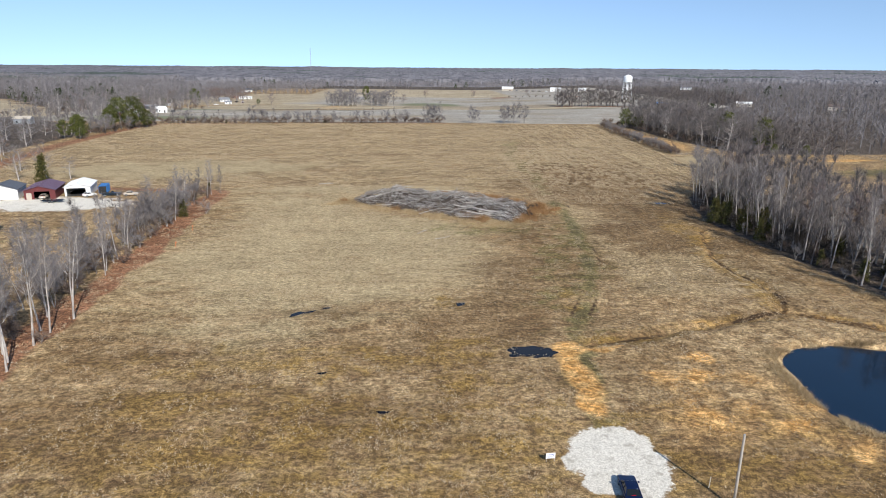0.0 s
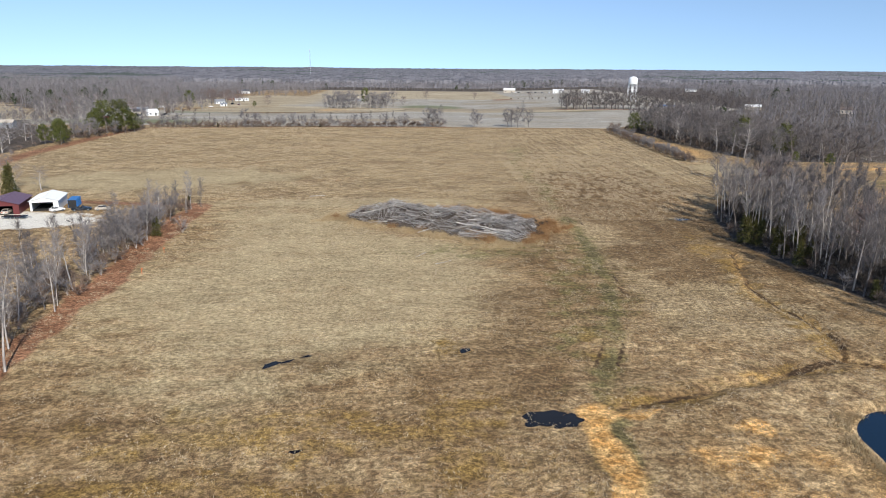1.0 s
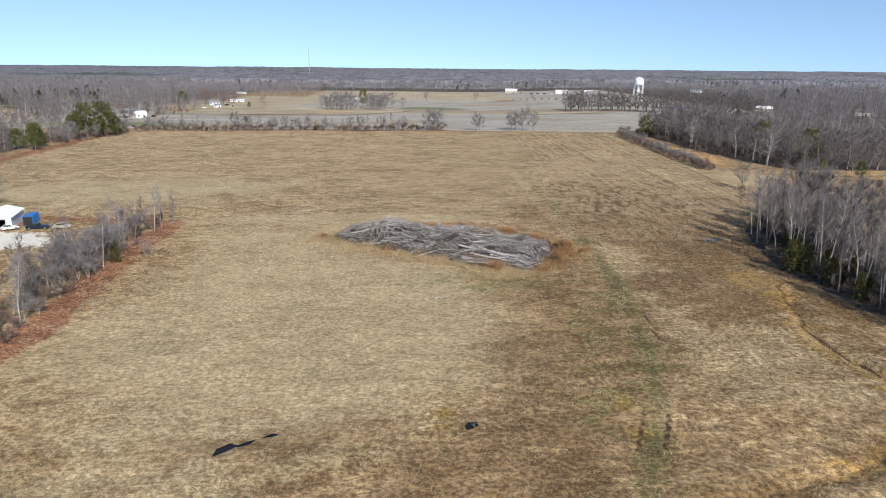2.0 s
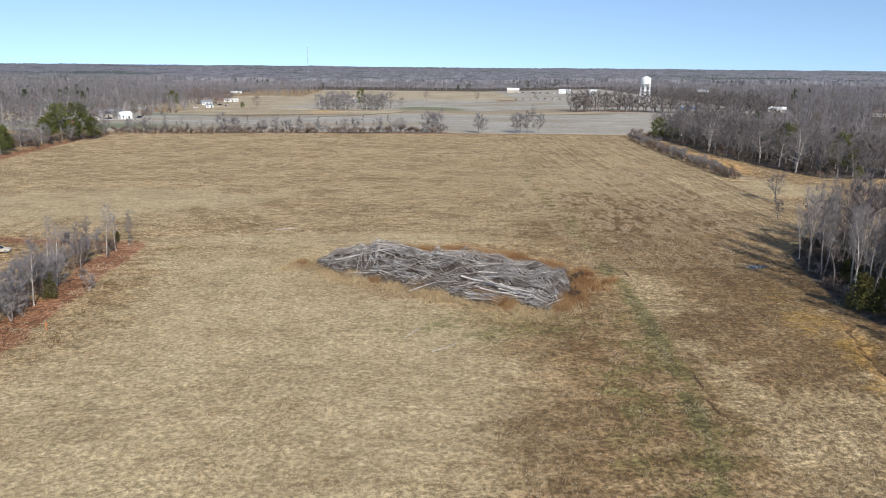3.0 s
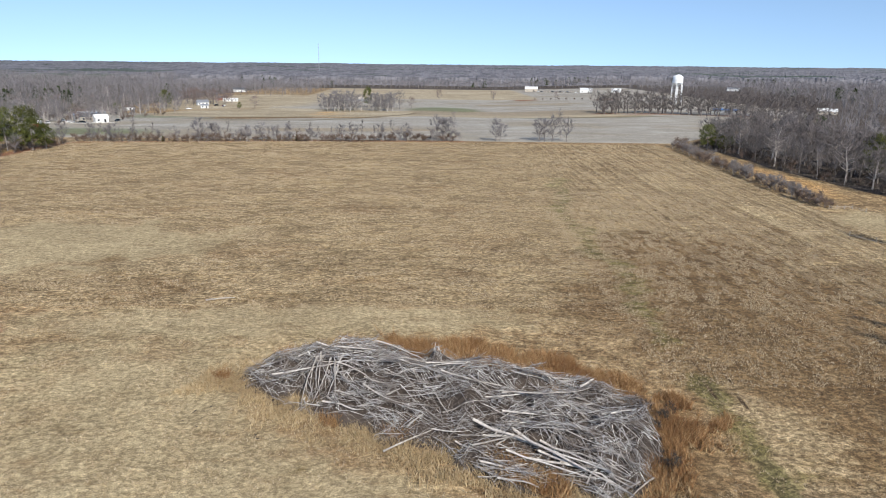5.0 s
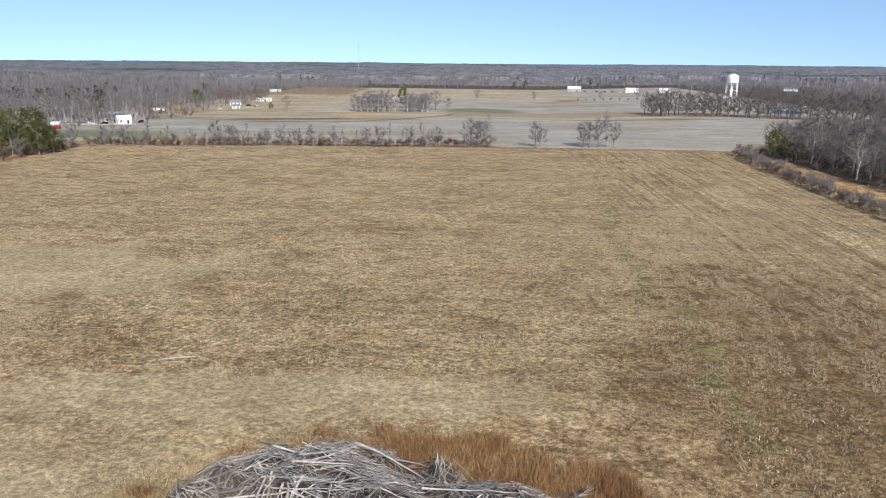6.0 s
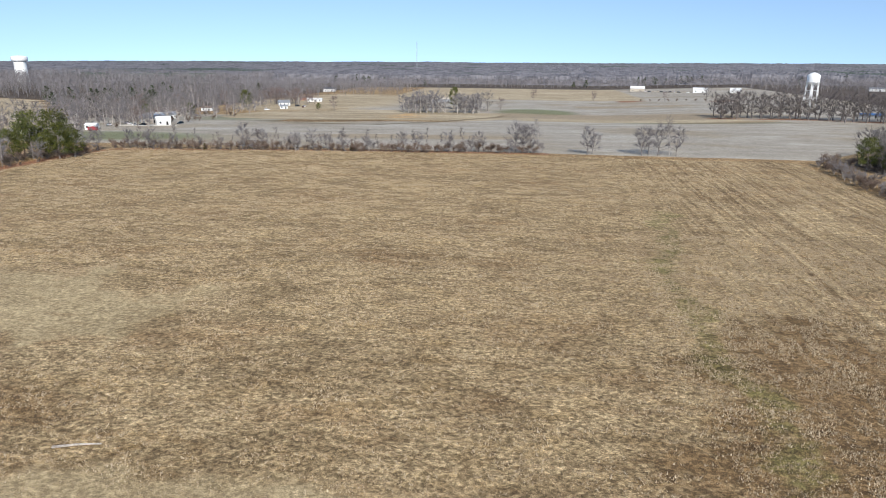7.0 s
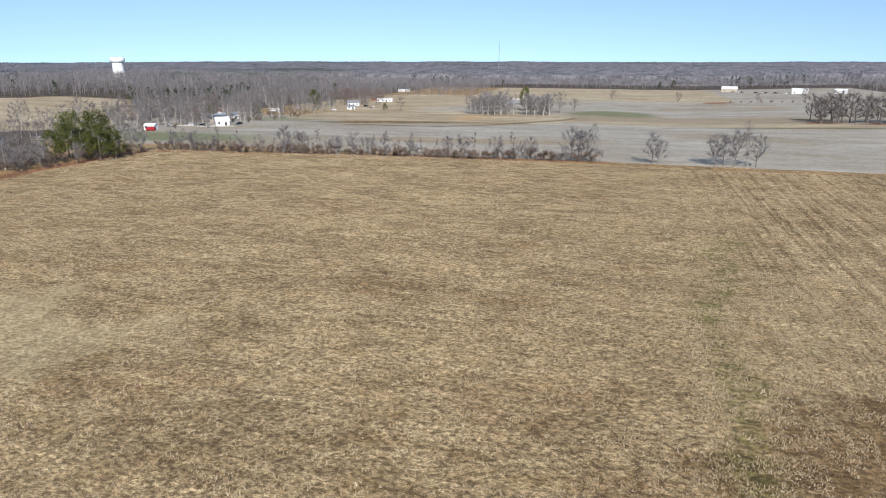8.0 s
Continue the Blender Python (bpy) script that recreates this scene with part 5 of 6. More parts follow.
def open_ground(x, y):
    free = (blob(x, y, *POND, power=3.0) < 0.3) & (blob(x, y, 23.5, 64.5, 6, 8, 10) < 0.3) & (in_wood(x, y) < 0.5)
    return free & (blob(x, y, 19.3, 95, 2.6, 1.2) < 0.5) & (blob(x, y, 25, 87, 2.5, 9, 8) < 0.4)


g = np.random.default_rng(50)
x, y = g.uniform(-66, 95, 190000), g.uniform(56, 236, 190000)
sparse = 0.7 * ramp01(x, 40, 54) * ramp01(y, 130, 150) + 0.6 * ramp01(x, 26, 34) * ramp01(-y, -84, -72) + 0.6 * blob(x, y, 13, 104, 17, 12)
keep = open_ground(x, y) & (g.random(len(x)) > sparse) & (grain_noise(x, y, 1.6, 51) + 0.5 * row_noise(x, y, 5, 52) + 0.3 * grain_noise(x, y, 17, 53) > 0.92)
tufts("stubble", x[keep], y[keep], 0.24, 0.055, 51, STUBBLE, "short dry stubble and dead grass over the field")
x, y = g.uniform(-170, 127, 420000), g.uniform(234, 462, 420000)
keep = open_ground(x, y) & (row_noise(x, y, 2.6, 64) + 0.45 * grain_noise(x, y, 1.2, 66) + 0.3 * grain_noise(x, y, 21, 67) > 0.92) & (blob(x, y, -92, 270, 62, 26, 8) < 0.35 + 0.5 * grain_noise(x, y, 6, 69))
x, y = np.concatenate([x[keep], g.uniform(42, 100, 50000)]), np.concatenate([y[keep], g.uniform(205, 340, 50000)])
keep = open_ground(x, y) & ((x < 46) | (row_noise(x, y, 2.6, 64) > 0.4))
tufts("stubble", x[keep], y[keep], 0.30, 0.07, 52, STUBBLE, "pale crop stubble standing in rows over the far field")
c, s = math.cos(radians(PILE[4])), math.sin(radians(PILE[4]))
u, v = g.uniform(-40, 40, 120000), g.uniform(-26, 24, 120000)
lo = np.interp(u, [-34, -29, -22, -12, 0, 14, 25.5, 28, 33], [0, -0.5, -4, -8, -11.2, -14, -13.4, -10, -5])
hi = np.interp(u, [-34, -29, -27, -23, -7, 15, 26, 28, 33], [0, 1, 4, 9, 12.5, 13.5, 8.5, 6, 2])
out = np.maximum(np.maximum(lo - v, v - hi), np.maximum(np.abs(u) - 28.5, 0))
reach = 2.5 + 9.0 * grain_noise(u, v, 6, 55) * (0.5 + grain_noise(u, v, 2, 56))
patchy = grain_noise(u + 9, v, 1.7, 57) + 0.5 * g.random(len(u)) - 0.5 * np.clip(out / reach, 0, 1) > 0.42
keep = (out > -1.8) & (out < reach) & patchy & (g.random(len(u)) > 1.1 * np.clip(out / reach, 0, 1) ** 1.5)
x, y = PILE[0] + u * c - v * s, PILE[1] + u * s + v * c
near_back = (v > hi - 2.5) & (u > -20) & (out > -2.5) & (out < 7.0 * (0.35 + grain_noise(u, v, 4, 58))) & patchy
right_end = (u > 26) & (out < 5.5 * grain_noise(u, v, 2.5, 68)) & (out > -2.0) & patchy & (g.random(len(u)) < 0.5)
rust = near_back | right_end | (keep & (grain_noise(u, v, 4, 59) > 0.72) & (out < 3.5))
tufts("tall_grass", x[keep & ~rust], y[keep & ~rust], 0.75, 0.045, 53, PALE_GRASS, "tall straw-coloured dead grass round the brush pile", 2)
tufts("tall_grass", x[rust], y[rust], 1.4, 0.045, 54, TALL_GRASS, "tall rusty dead grass behind the brush pile", 3)
inside = (out < -1.5) & (grain_noise(u, v, 2.2, 60) > 0.74)
heap = np.array([pile_top(a, b) * 0.8 for a, b in zip(u[inside], v[inside])])
tufts("tall_grass", x[inside], y[inside], 0.6, 0.05, 56, PALE_GRASS, "dead grass growing up through the brush pile", 2, heap)
rng = random.Random(58)
for i in range(14):
    a, b = rng.uniform(24.5, 30), rng.uniform(-6, 8)
    plant("undergrowth", PILE[0] + a * c - b * s, PILE[1] + a * s + b * c, rng, rng.uniform(0.35, 0.6), "shoots round the brush pile", "dark leafless shoots at the end of the brush pile")
a = g.uniform(0, math.tau, 9000)
k = (np.abs(np.cos(a)) ** 4 + np.abs(np.sin(a)) ** 4) ** (-1 / 4) * (1.05 + np.abs(g.normal(0, 0.05, 9000)))
x, y = POND[0] + np.cos(a) * k * POND[2], POND[1] + np.sin(a) * k * POND[3]
keep = grain_noise(x, y, 3, 62) > 0.35
tufts("reeds", x[keep], y[keep], 0.6, 0.05, 57, PALE_GRASS, "pale dead reeds and grass on the pond bank", 2)


# ---- buildings ----
def building(name, label, category, x, y, turn, w, d, h, rise, wall, roof, front_open=(), doors=(), windows=(), group="", over=0.35, door_mat=None):
    """A gabled building, w along its ridge and d across it; front openings, doors and windows are given along the front (the -y side) as (from, to, sill, head)."""
    ob = thing(name, label, category, x, y, None, turn, group)
    t = 0.2
    z0 = -0.4
    cuts = sorted(front_open)
    at = -w / 2
    for a, b, sill, head in cuts:
        if a > at + 0.05:
            part("wall", boxed(at, -d / 2, z0, a, -d / 2 + t, h), wall, ob)
        part("wall", boxed(a, -d / 2, head, b, -d / 2 + t, h), wall, ob)
        at = b
    if at < w / 2 - 0.05:
        part("wall", boxed(at, -d / 2, z0, w / 2, -d / 2 + t, h), wall, ob)
    part("wall", boxed(-w / 2, d / 2 - t, z0, w / 2, d / 2, h), wall, ob)
    for sx in (-1, 1):
        bm = bmesh.new()
        xa, xb = sorted((sx * w / 2, sx * (w / 2 - t)))
        prof = [(-d / 2 + t, z0), (d / 2 - t, z0), (d / 2 - t, h), (0, h + rise - 0.06), (-d / 2 + t, h)]
        va = [bm.verts.new((xa, p, q)) for p, q in prof]
        vb = [bm.verts.new((xb, p, q)) for p, q in prof]
        for i in range(5):
            j = (i + 1) % 5
            bm.faces.new((va[i], va[j], vb[j], vb[i]))
        bm.faces.new(va)
        bm.faces.new(list(reversed(vb)))
        bmesh.ops.recalc_face_normals(bm, faces=bm.faces)
        part("gable_wall", bm, wall, ob)
    for sy in (-1, 1):
        bm = bmesh.new()
        e = over
        drop = rise * e / (d / 2)
        prof = [(0, h + rise + 0.02), (sy * (d / 2 + e), h - drop + 0.02), (sy * (d / 2 + e), h - drop + 0.16), (0, h + rise + 0.16)]
        va = [bm.verts.new((-w / 2 - e, p, q)) for p, q in prof]
        vb = [bm.verts.new((w / 2 + e, p, q)) for p, q in prof]
        for i in range(4):
            j = (i + 1) % 4
            bm.faces.new((va[i], va[j], vb[j], vb[i]))
        bm.faces.new(va)
        bm.faces.new(list(reversed(vb)))
        bmesh.ops.recalc_face_normals(bm, faces=bm.faces)
        part("roof", bm, roof, ob)
        # raised seams
        n = max(3, int(w / 1.2))
        for i in range(n if w < 20 else 0):
            sx = -w / 2 + w * (i + 0.5) / n
            a, b = Vector((sx, 0, h + rise + 0.17)), Vector((sx, sy * (d / 2 + e), h - drop + 0.17))
            part("roof_seam", rodded(a, b, 0.03, sides=4), roof, ob)
    for a, b, sill, head in doors:
        p = part("door", boxed(a, -d / 2 - 0.04, sill, b, -d / 2 - 0.003, head, bevel=0.01), door_mat or WHITE, ob)
        part("handle", boxed(b - 0.25, -d / 2 - 0.09, sill + 0.95, b - 0.12, -d / 2 - 0.041, sill + 1.05), STEEL, p)
    for a, b, sill, head in windows:
        p = part("window", boxed(a - 0.08, -d / 2 - 0.05, sill - 0.08, b + 0.08, -d / 2 - 0.003, head + 0.08), WHITE, ob)
        part("pane", boxed(a, -d / 2 - 0.058, sill, b, -d / 2 - 0.0505, head), WINDOW, p)
    return ob


def prism(pts, y0, y1):
    """A flat piece with a corner outline in x and z, from y0 to y1."""
    return extruded(pts, y0, y1)


def gable_shed(name, label, category, x, y, turn, w, d, h, rise, wall, roof, opening=None, doors=(), door_mat=None, over=0.3):
    """A building whose gable faces -y; opening and doors as (from, to, head) along the front."""
    ob = thing(name, label, category, x, y, None, turn)
    t, z0, f = 0.2, -0.4, -d / 2
    if opening:
        a, c, head = opening
        part("wall", boxed(-w / 2 + t, f, z0, a, f + t, h), wall, ob)
        part("wall", boxed(c, f, z0, w / 2 - t, f + t, h), wall, ob)
        part("wall", boxed(a, f, head, c, f + t, h), wall, ob)
        part("floor_slab", boxed(-w / 2 + t, f + t, z0, w / 2 - t, d / 2 - t, 0.05), DARK_IN, ob)
    else:
        part("wall", boxed(-w / 2 + t, f, z0, w / 2 - t, f + t, h), wall, ob)
    part("wall", boxed(-w / 2 + t, d / 2 - t, z0, w / 2 - t, d / 2, h), wall, ob)
    for sx in (-1, 1):
        xa, xb = sorted((sx * w / 2, sx * (w / 2 - t)))
        part("wall", boxed(xa, f, z0, xb, d / 2, h), wall, ob)
    for ya in (f, d / 2 - t):
        part("gable_wall", prism([(-w / 2, h), (w / 2, h), (0, h + rise)], ya, ya + t), wall, ob)
    drop = rise * over / (w / 2)
    for sx in (-1, 1):
        slab = [(0, h + rise + 0.02), (sx * (w / 2 + over), h - drop + 0.02), (sx * (w / 2 + over), h - drop + 0.14), (0, h + rise + 0.14)]
        p = part("roof", prism(slab, f - over, d / 2 + over), roof, ob)
        n = int(d / 0.9)
        for i in range(n + 1):
            yy = f - over + (d + 2 * over) * i / n
            part("roof_seam", rodded((0, yy, h + rise + 0.15), (sx * (w / 2 + over), yy, h - drop + 0.15), 0.03, sides=4), roof, p)
    part("ridge_cap", rodded((0, f - over, h + rise + 0.13), (0, d / 2 + over, h + rise + 0.13), 0.09, sides=6), roof, ob)
    for a, c, head in doors:
        p = part("door", boxed(a, f - 0.05, 0, c, f - 0.003, head, bevel=0.01), door_mat or WHITE, ob)
        for k in range(3):
            part("door_rail", boxed(a + 0.05, f - 0.065, head * (k + 1) / 4 - 0.02, c - 0.05, f - 0.0505, head * (k + 1) / 4 + 0.02), STEEL, p)
    return ob


def yard_sheds():
    gable_shed("garage", "grey-roofed garage with white overhead doors on a gravel yard", "garage", -129, 213, 14, 9.0, 9.5, 3.2, 1.5, WHITE, GREY_ROOF, doors=((-3.9, -0.4, 2.6), (0.5, 3.6, 2.6)))
    gable_shed("storage_shed", "maroon steel shed with an open vehicle bay", "shed", -118.5, 216, 14, 8.8, 13, 2.9, 1.3, MAROON, MAROON_ROOF, (-1.6, 2.8, 2.5), ((-3.8, -2.3, 2.1),), BEIGE)
    gable_shed("metal_barn", "white metal barn with an open front bay", "shed", -109.2, 220.5, 14, 7.6, 11, 3.0, 1.1, WHITE, WHITE, (-3.2, 2.4, 2.6))
    ob = thing("shipping_container", "blue steel shipping container beside the white barn", "container", -102.4, 222, None, 104)
    part("body", boxed(-3.0, -1.2, 0.12, 3.0, 1.2, 2.6, bevel=0.04), BLUE, ob)
    for i in range(14):
        for sy in (-1, 1):
            part("rib", boxed(-2.8 + i * 0.42, sy * 1.2 - (0.05 if sy < 0 else -0.003), 0.25, -2.62 + i * 0.42, sy * 1.2 + (0.05 if sy > 0 else -0.003), 2.45), BLUE, ob)
    part("door", boxed(-3.05, -1.1, 0.2, -3.003, 1.1, 2.5), DARK_IN, ob)
    for sx in (-2.8, 2.6):
        part("skid", boxed(sx, -1.2, -0.1, sx + 0.2, 1.2, 0.12), STEEL, ob)
    building("porch_shed", "small white shed on the yard's lawn", "shed", -109, 171, 30, 3.5, 3.5, 2.4, 0.9, WHITE, WHITE, doors=((-0.5, 0.5, 0, 2.0),))


def car(x, y, turn, paint, label, long=4.7, pickup=False):
    """A car that faces +x before it is turned."""
    ob = thing("pickup_truck" if pickup else "car", label, "pickup truck" if pickup else "car", x, y, None, turn)
    L, W = long, 1.86
    f, r = L / 2, -L / 2
    bm = extruded([(r, 0.42), (r + 0.05, 0.95), (r + 0.75, 1.02), (f - 1.5, 1.0), (f - 0.25, 0.80), (f, 0.62), (f - 0.05, 0.32), (r + 0.1, 0.32)], -W / 2, W / 2)
    bmesh.ops.bevel(bm, geom=list(bm.edges), offset=0.09, segments=3, affect="EDGES", profile=0.6)
    body = part("body", bm, paint, ob, smooth=True)
    a, b = (f - 1.9, -0.35) if pickup else (f - 1.45, r + 0.55)
    bm = bmesh.new()
    low, high = W / 2 - 0.10, W / 2 - 0.30
    lo = [bm.verts.new(p) for p in ((a, -low, 0.97), (a, low, 0.97), (b, low, 0.97), (b, -low, 0.97))]
    hi = [bm.verts.new(p) for p in ((a - 0.75, -high, 1.43), (a - 0.75, high, 1.43), (b + 0.65, high, 1.43), (b + 0.65, -high, 1.43))]
    bm.faces.new(list(reversed(lo)))
    bm.faces.new(hi)
    for i in range(4):
        j = (i + 1) % 4
        bm.faces.new((lo[i], lo[j], hi[j], hi[i]))
    bmesh.ops.recalc_face_normals(bm, faces=bm.faces)
    bmesh.ops.bevel(bm, geom=list(bm.edges), offset=0.05, segments=2, affect="EDGES")
    part("cabin_glass", bm, CAR_GLASS, ob, "dark tinted glass")
    part("roof", boxed(b + 0.60, -high - 0.02, 1.415, a - 0.70, high + 0.02, 1.475, bevel=0.025), paint, ob, smooth=True)
    for sy in (-1, 1):
        part("roof_pillar", rodded((a - 0.02, sy * (low + 0.01), 0.98), (a - 0.74, sy * (high + 0.01), 1.45), 0.04, sides=6), paint, ob)
        part("roof_pillar", rodded((b + 0.02, sy * (low + 0.01), 0.98), (b + 0.64, sy * (high + 0.01), 1.45), 0.05, sides=6), paint, ob)
        m = (a + b) / 2
        part("roof_pillar", rodded((m, sy * (low + 0.01), 0.98), (m, sy * (high + 0.01), 1.45), 0.035, sides=6), paint, ob)
        part("wing_mirror", boxed(a - 0.35, sy * (W / 2 + 0.10) - 0.10, 0.98, a - 0.2, sy * (W / 2 + 0.10) + 0.10, 1.12, bevel=0.03), paint, ob)
        part("tail_light", boxed(r - 0.01, sy * (W / 2 - 0.35) - 0.2, 0.74, r + 0.09, sy * (W / 2 - 0.35) + 0.2, 0.88, bevel=0.02), TAIL_RED, ob, "red tail light")
        part("headlight", boxed(f - 0.22, sy * (W / 2 - 0.35) - 0.18, 0.66, f - 0.04, sy * (W / 2 - 0.35) + 0.18, 0.76, bevel=0.02), STEEL, ob)
        for sx in (f - 0.85, r + 0.85):
            w = part("wheel", rodded((sx, sy * (W / 2 - 0.22), 0.33), (sx, sy * (W / 2 + 0.005), 0.33), 0.33, sides=20), TYRE, ob, "black rubber tyre")
            part("rim", rodded((sx, sy * (W / 2 - 0.1), 0.33), (sx, sy * (W / 2 + 0.015), 0.33), 0.2, sides=14), STEEL, w)
    part("number_plate", boxed(r - 0.012, -0.26, 0.55, r + 0.05, 0.26, 0.67), SIGN_WHITE, ob)
    part("third_light", boxed(b + 0.04, -0.22, 1.02, b + 0.12, 0.22, 1.06), TAIL_RED, ob)
    if pickup:
        part("load_bed", boxed(r + 0.15, -W / 2 + 0.15, 0.985, b - 0.05, W / 2 - 0.15, 1.03), DARK_IN, ob)
    return ob


yard_sheds()
car(23.6, 59.4, 84, CAR_BLUE, "dark blue car parked on a white gravel pad")
car(-97.5, 216.0, 12, CAR_DARK, "dark green pickup parked on the gravel yard", 5.4, True)
car(-104.2, 215.0, 50, WHITE, "small white car parked beside the metal barn", 4.0)
car(-116.6, 211.5, 100, BEIGE, "pale car standing half inside the maroon shed", 4.4)
car(-91.5, 216.5, 15, BEIGE, "beige car parked at the edge of the gravel yard", 4.4)
ob = thing("flatbed_trailer", "dark flatbed trailer on the gravel yard", "trailer", -111, 205.5, None, 4)
part("deck", boxed(-3.2, -1.1, 0.62, 3.2, 1.1, 0.74), CAR_DARK, ob)
part("drawbar", rodded((3.1, 0, 0.6), (4.5, 0, 0.45), 0.05), STEEL, ob)
part("jack", rodded((4.3, 0, 0.5), (4.3, 0, -0.1), 0.04), STEEL, ob)
for sy in (-1, 1):
    for sx in (-0.6, 0.3):
        w = part("wheel", rodded((sx, sy * 0.95, 0.32), (sx, sy * 1.15, 0.32), 0.32, sides=16), TYRE, ob)
        part("rim", rodded((sx, sy * 1.0, 0.32), (sx, sy * 1.16, 0.32), 0.18, sides=10), STEEL, w)

# far houses and barns
rows_of = (
    ("house", "white gabled house among far trees", -207, 567, 40, 8, 6.5, 3.0, 2.0, WHITE, WHITE),
    ("house", "low house with a blue-grey metal roof", -232, 598, 20, 15, 8, 3.0, 1.8, STEEL, BLUE_ROOF),
    ("shed", "small white shed with a red front", -227, 527, 10, 6, 5, 2.6, 1.0, WHITE, WHITE),
    ("house", "beige house under leafless trees", -249, 670, 12, 15, 8, 3.2, 1.8, BEIGE, SHINGLE),
    ("house", "white house with a brown roof", -222, 815, 30, 11, 8, 3.0, 2.2, WHITE, STEEL),
    ("house", "long low white building by the pasture", -212, 880, 10, 16, 6, 2.6, 1.0, WHITE, WHITE),
    ("garage", "white garage by the far lane", -262, 735, 14, 9, 7, 2.8, 1.4, WHITE, SHINGLE),
    ("house", "brick house behind leafless trees", -282, 690, 20, 14, 9, 3.2, 2.2, BRICK, SHINGLE),
    ("house", "beige farmhouse at the edge of far fields", 175, 1200, -10, 20, 10, 4.4, 3.0, BEIGE, WHITE),
    ("barn", "long white barn at the edge of far fields", 244, 1118, -12, 18, 11, 4.8, 1.6, WHITE, WHITE),
    ("barn", "small white barn beside the far lane", 284, 1100, -12, 13, 9, 3.4, 2.0, WHITE, WHITE),
    ("house", "white building glimpsed between far trees", 352, 690, -25, 15, 8, 3.0, 2.0, BEIGE, WHITE),
    ("house", "white building glimpsed between far trees", 479, 1149, -20, 18, 9, 3.6, 1.6, WHITE, STEEL),
    ("shed", "grey weathered shed in a leafless thicket", -250, 444, 8, 10, 7, 3.6, 1.4, STEEL, BEIGE),
    ("house", "white house far behind the groves", -262, 1100, 10, 16, 9, 3.8, 2.4, WHITE, GREY_ROOF),
    ("house", "low grey building behind the grove", -74, 905, 5, 26, 9, 3.4, 1.4, STEEL, BEIGE),
    ("house", "white house among the roadside woods", 420, 640, -30, 14, 9, 3.6, 2.4, BEIGE, SHINGLE),
    ("house", "grey house behind the white gabled house", -222, 584, 25, 12, 8, 3.0, 1.8, BEIGE, GREY_ROOF),
    ("shed", "white trailer home under leafless trees", -262, 655, 15, 14, 4.5, 2.8, 0.6, WHITE, WHITE),
    ("house", "white house with a grey roof under tall trees", -240, 632, 30, 10, 7, 3.0, 1.8, WHITE, STEEL),
    ("garage", "small pale garage beside the pasture", -206, 772, 20, 7, 6, 2.6, 1.0, WHITE, STEEL),
    ("house", "brown-roofed house at the pasture's end", -228, 900, 8, 13, 8, 3.0, 2.0, BRICK, SHINGLE),
    ("shed", "long grey shed beside the water tower trees", 268, 700, -20, 20, 7, 2.4, 0.8, STEEL, BLUE),
)
for nm, lab, hx, hy, tn, w, d, h, rise, wm, rm in rows_of:
    n = max(2, int(w / 3.5)) if hy < 900 else 2
    wins = tuple((-w / 2 + (i + 0.3) * w / n, -w / 2 + (i + 0.3) * w / n + 1.2, 1.0, 2.2) for i in range(n) if i != n // 2)
    mid = -w / 2 + (n // 2 + 0.3) * w / n
    building(nm, lab, "building" if nm == "barn" else nm, hx, hy, tn, w, d, h, rise, wm, rm, doors=((mid, mid + 1.2, 0, 2.1),), windows=wins, group="far buildings",
             door_mat=RED if "red front" in lab else DARK_IN)
rng = random.Random(71)
ob = thing("red_van", "red van parked by the white shed", "van", -222.5, 521, None, 15)
part("body", boxed(-2.4, -1.0, 0.35, 2.4, 1.0, 2.1, bevel=0.12), RED, ob)
part("windscreen", boxed(2.38, -0.8, 1.2, 2.43, 0.8, 1.9), CAR_GLASS, ob)
for sx in (-1.5, 1.5):
    for sy in (-1, 1):
        part("wheel", rodded((sx, sy * 0.8, 0.34), (sx, sy * 1.02, 0.34), 0.34, sides=12), TYRE, ob)
for i in range(12):
    px = 178 + i * 4.6
    car(px, 1185 - i * 6.0, rng.uniform(0, 360), rng.choice((WHITE, CAR_DARK, BEIGE)), "vehicle parked along the far lane", rng.uniform(4.4, 5.6))
for px, py in ((-200, 575), (-222, 560), (-228, 566), (-236, 556), (-214, 752), (-194, 790), (-216, 560), (-236, 575), (-196, 800), (-205, 806)):
    car(px, py, rng.uniform(0, 360), rng.choice((WHITE, CAR_DARK)), "vehicle parked by the far houses", 5.0)


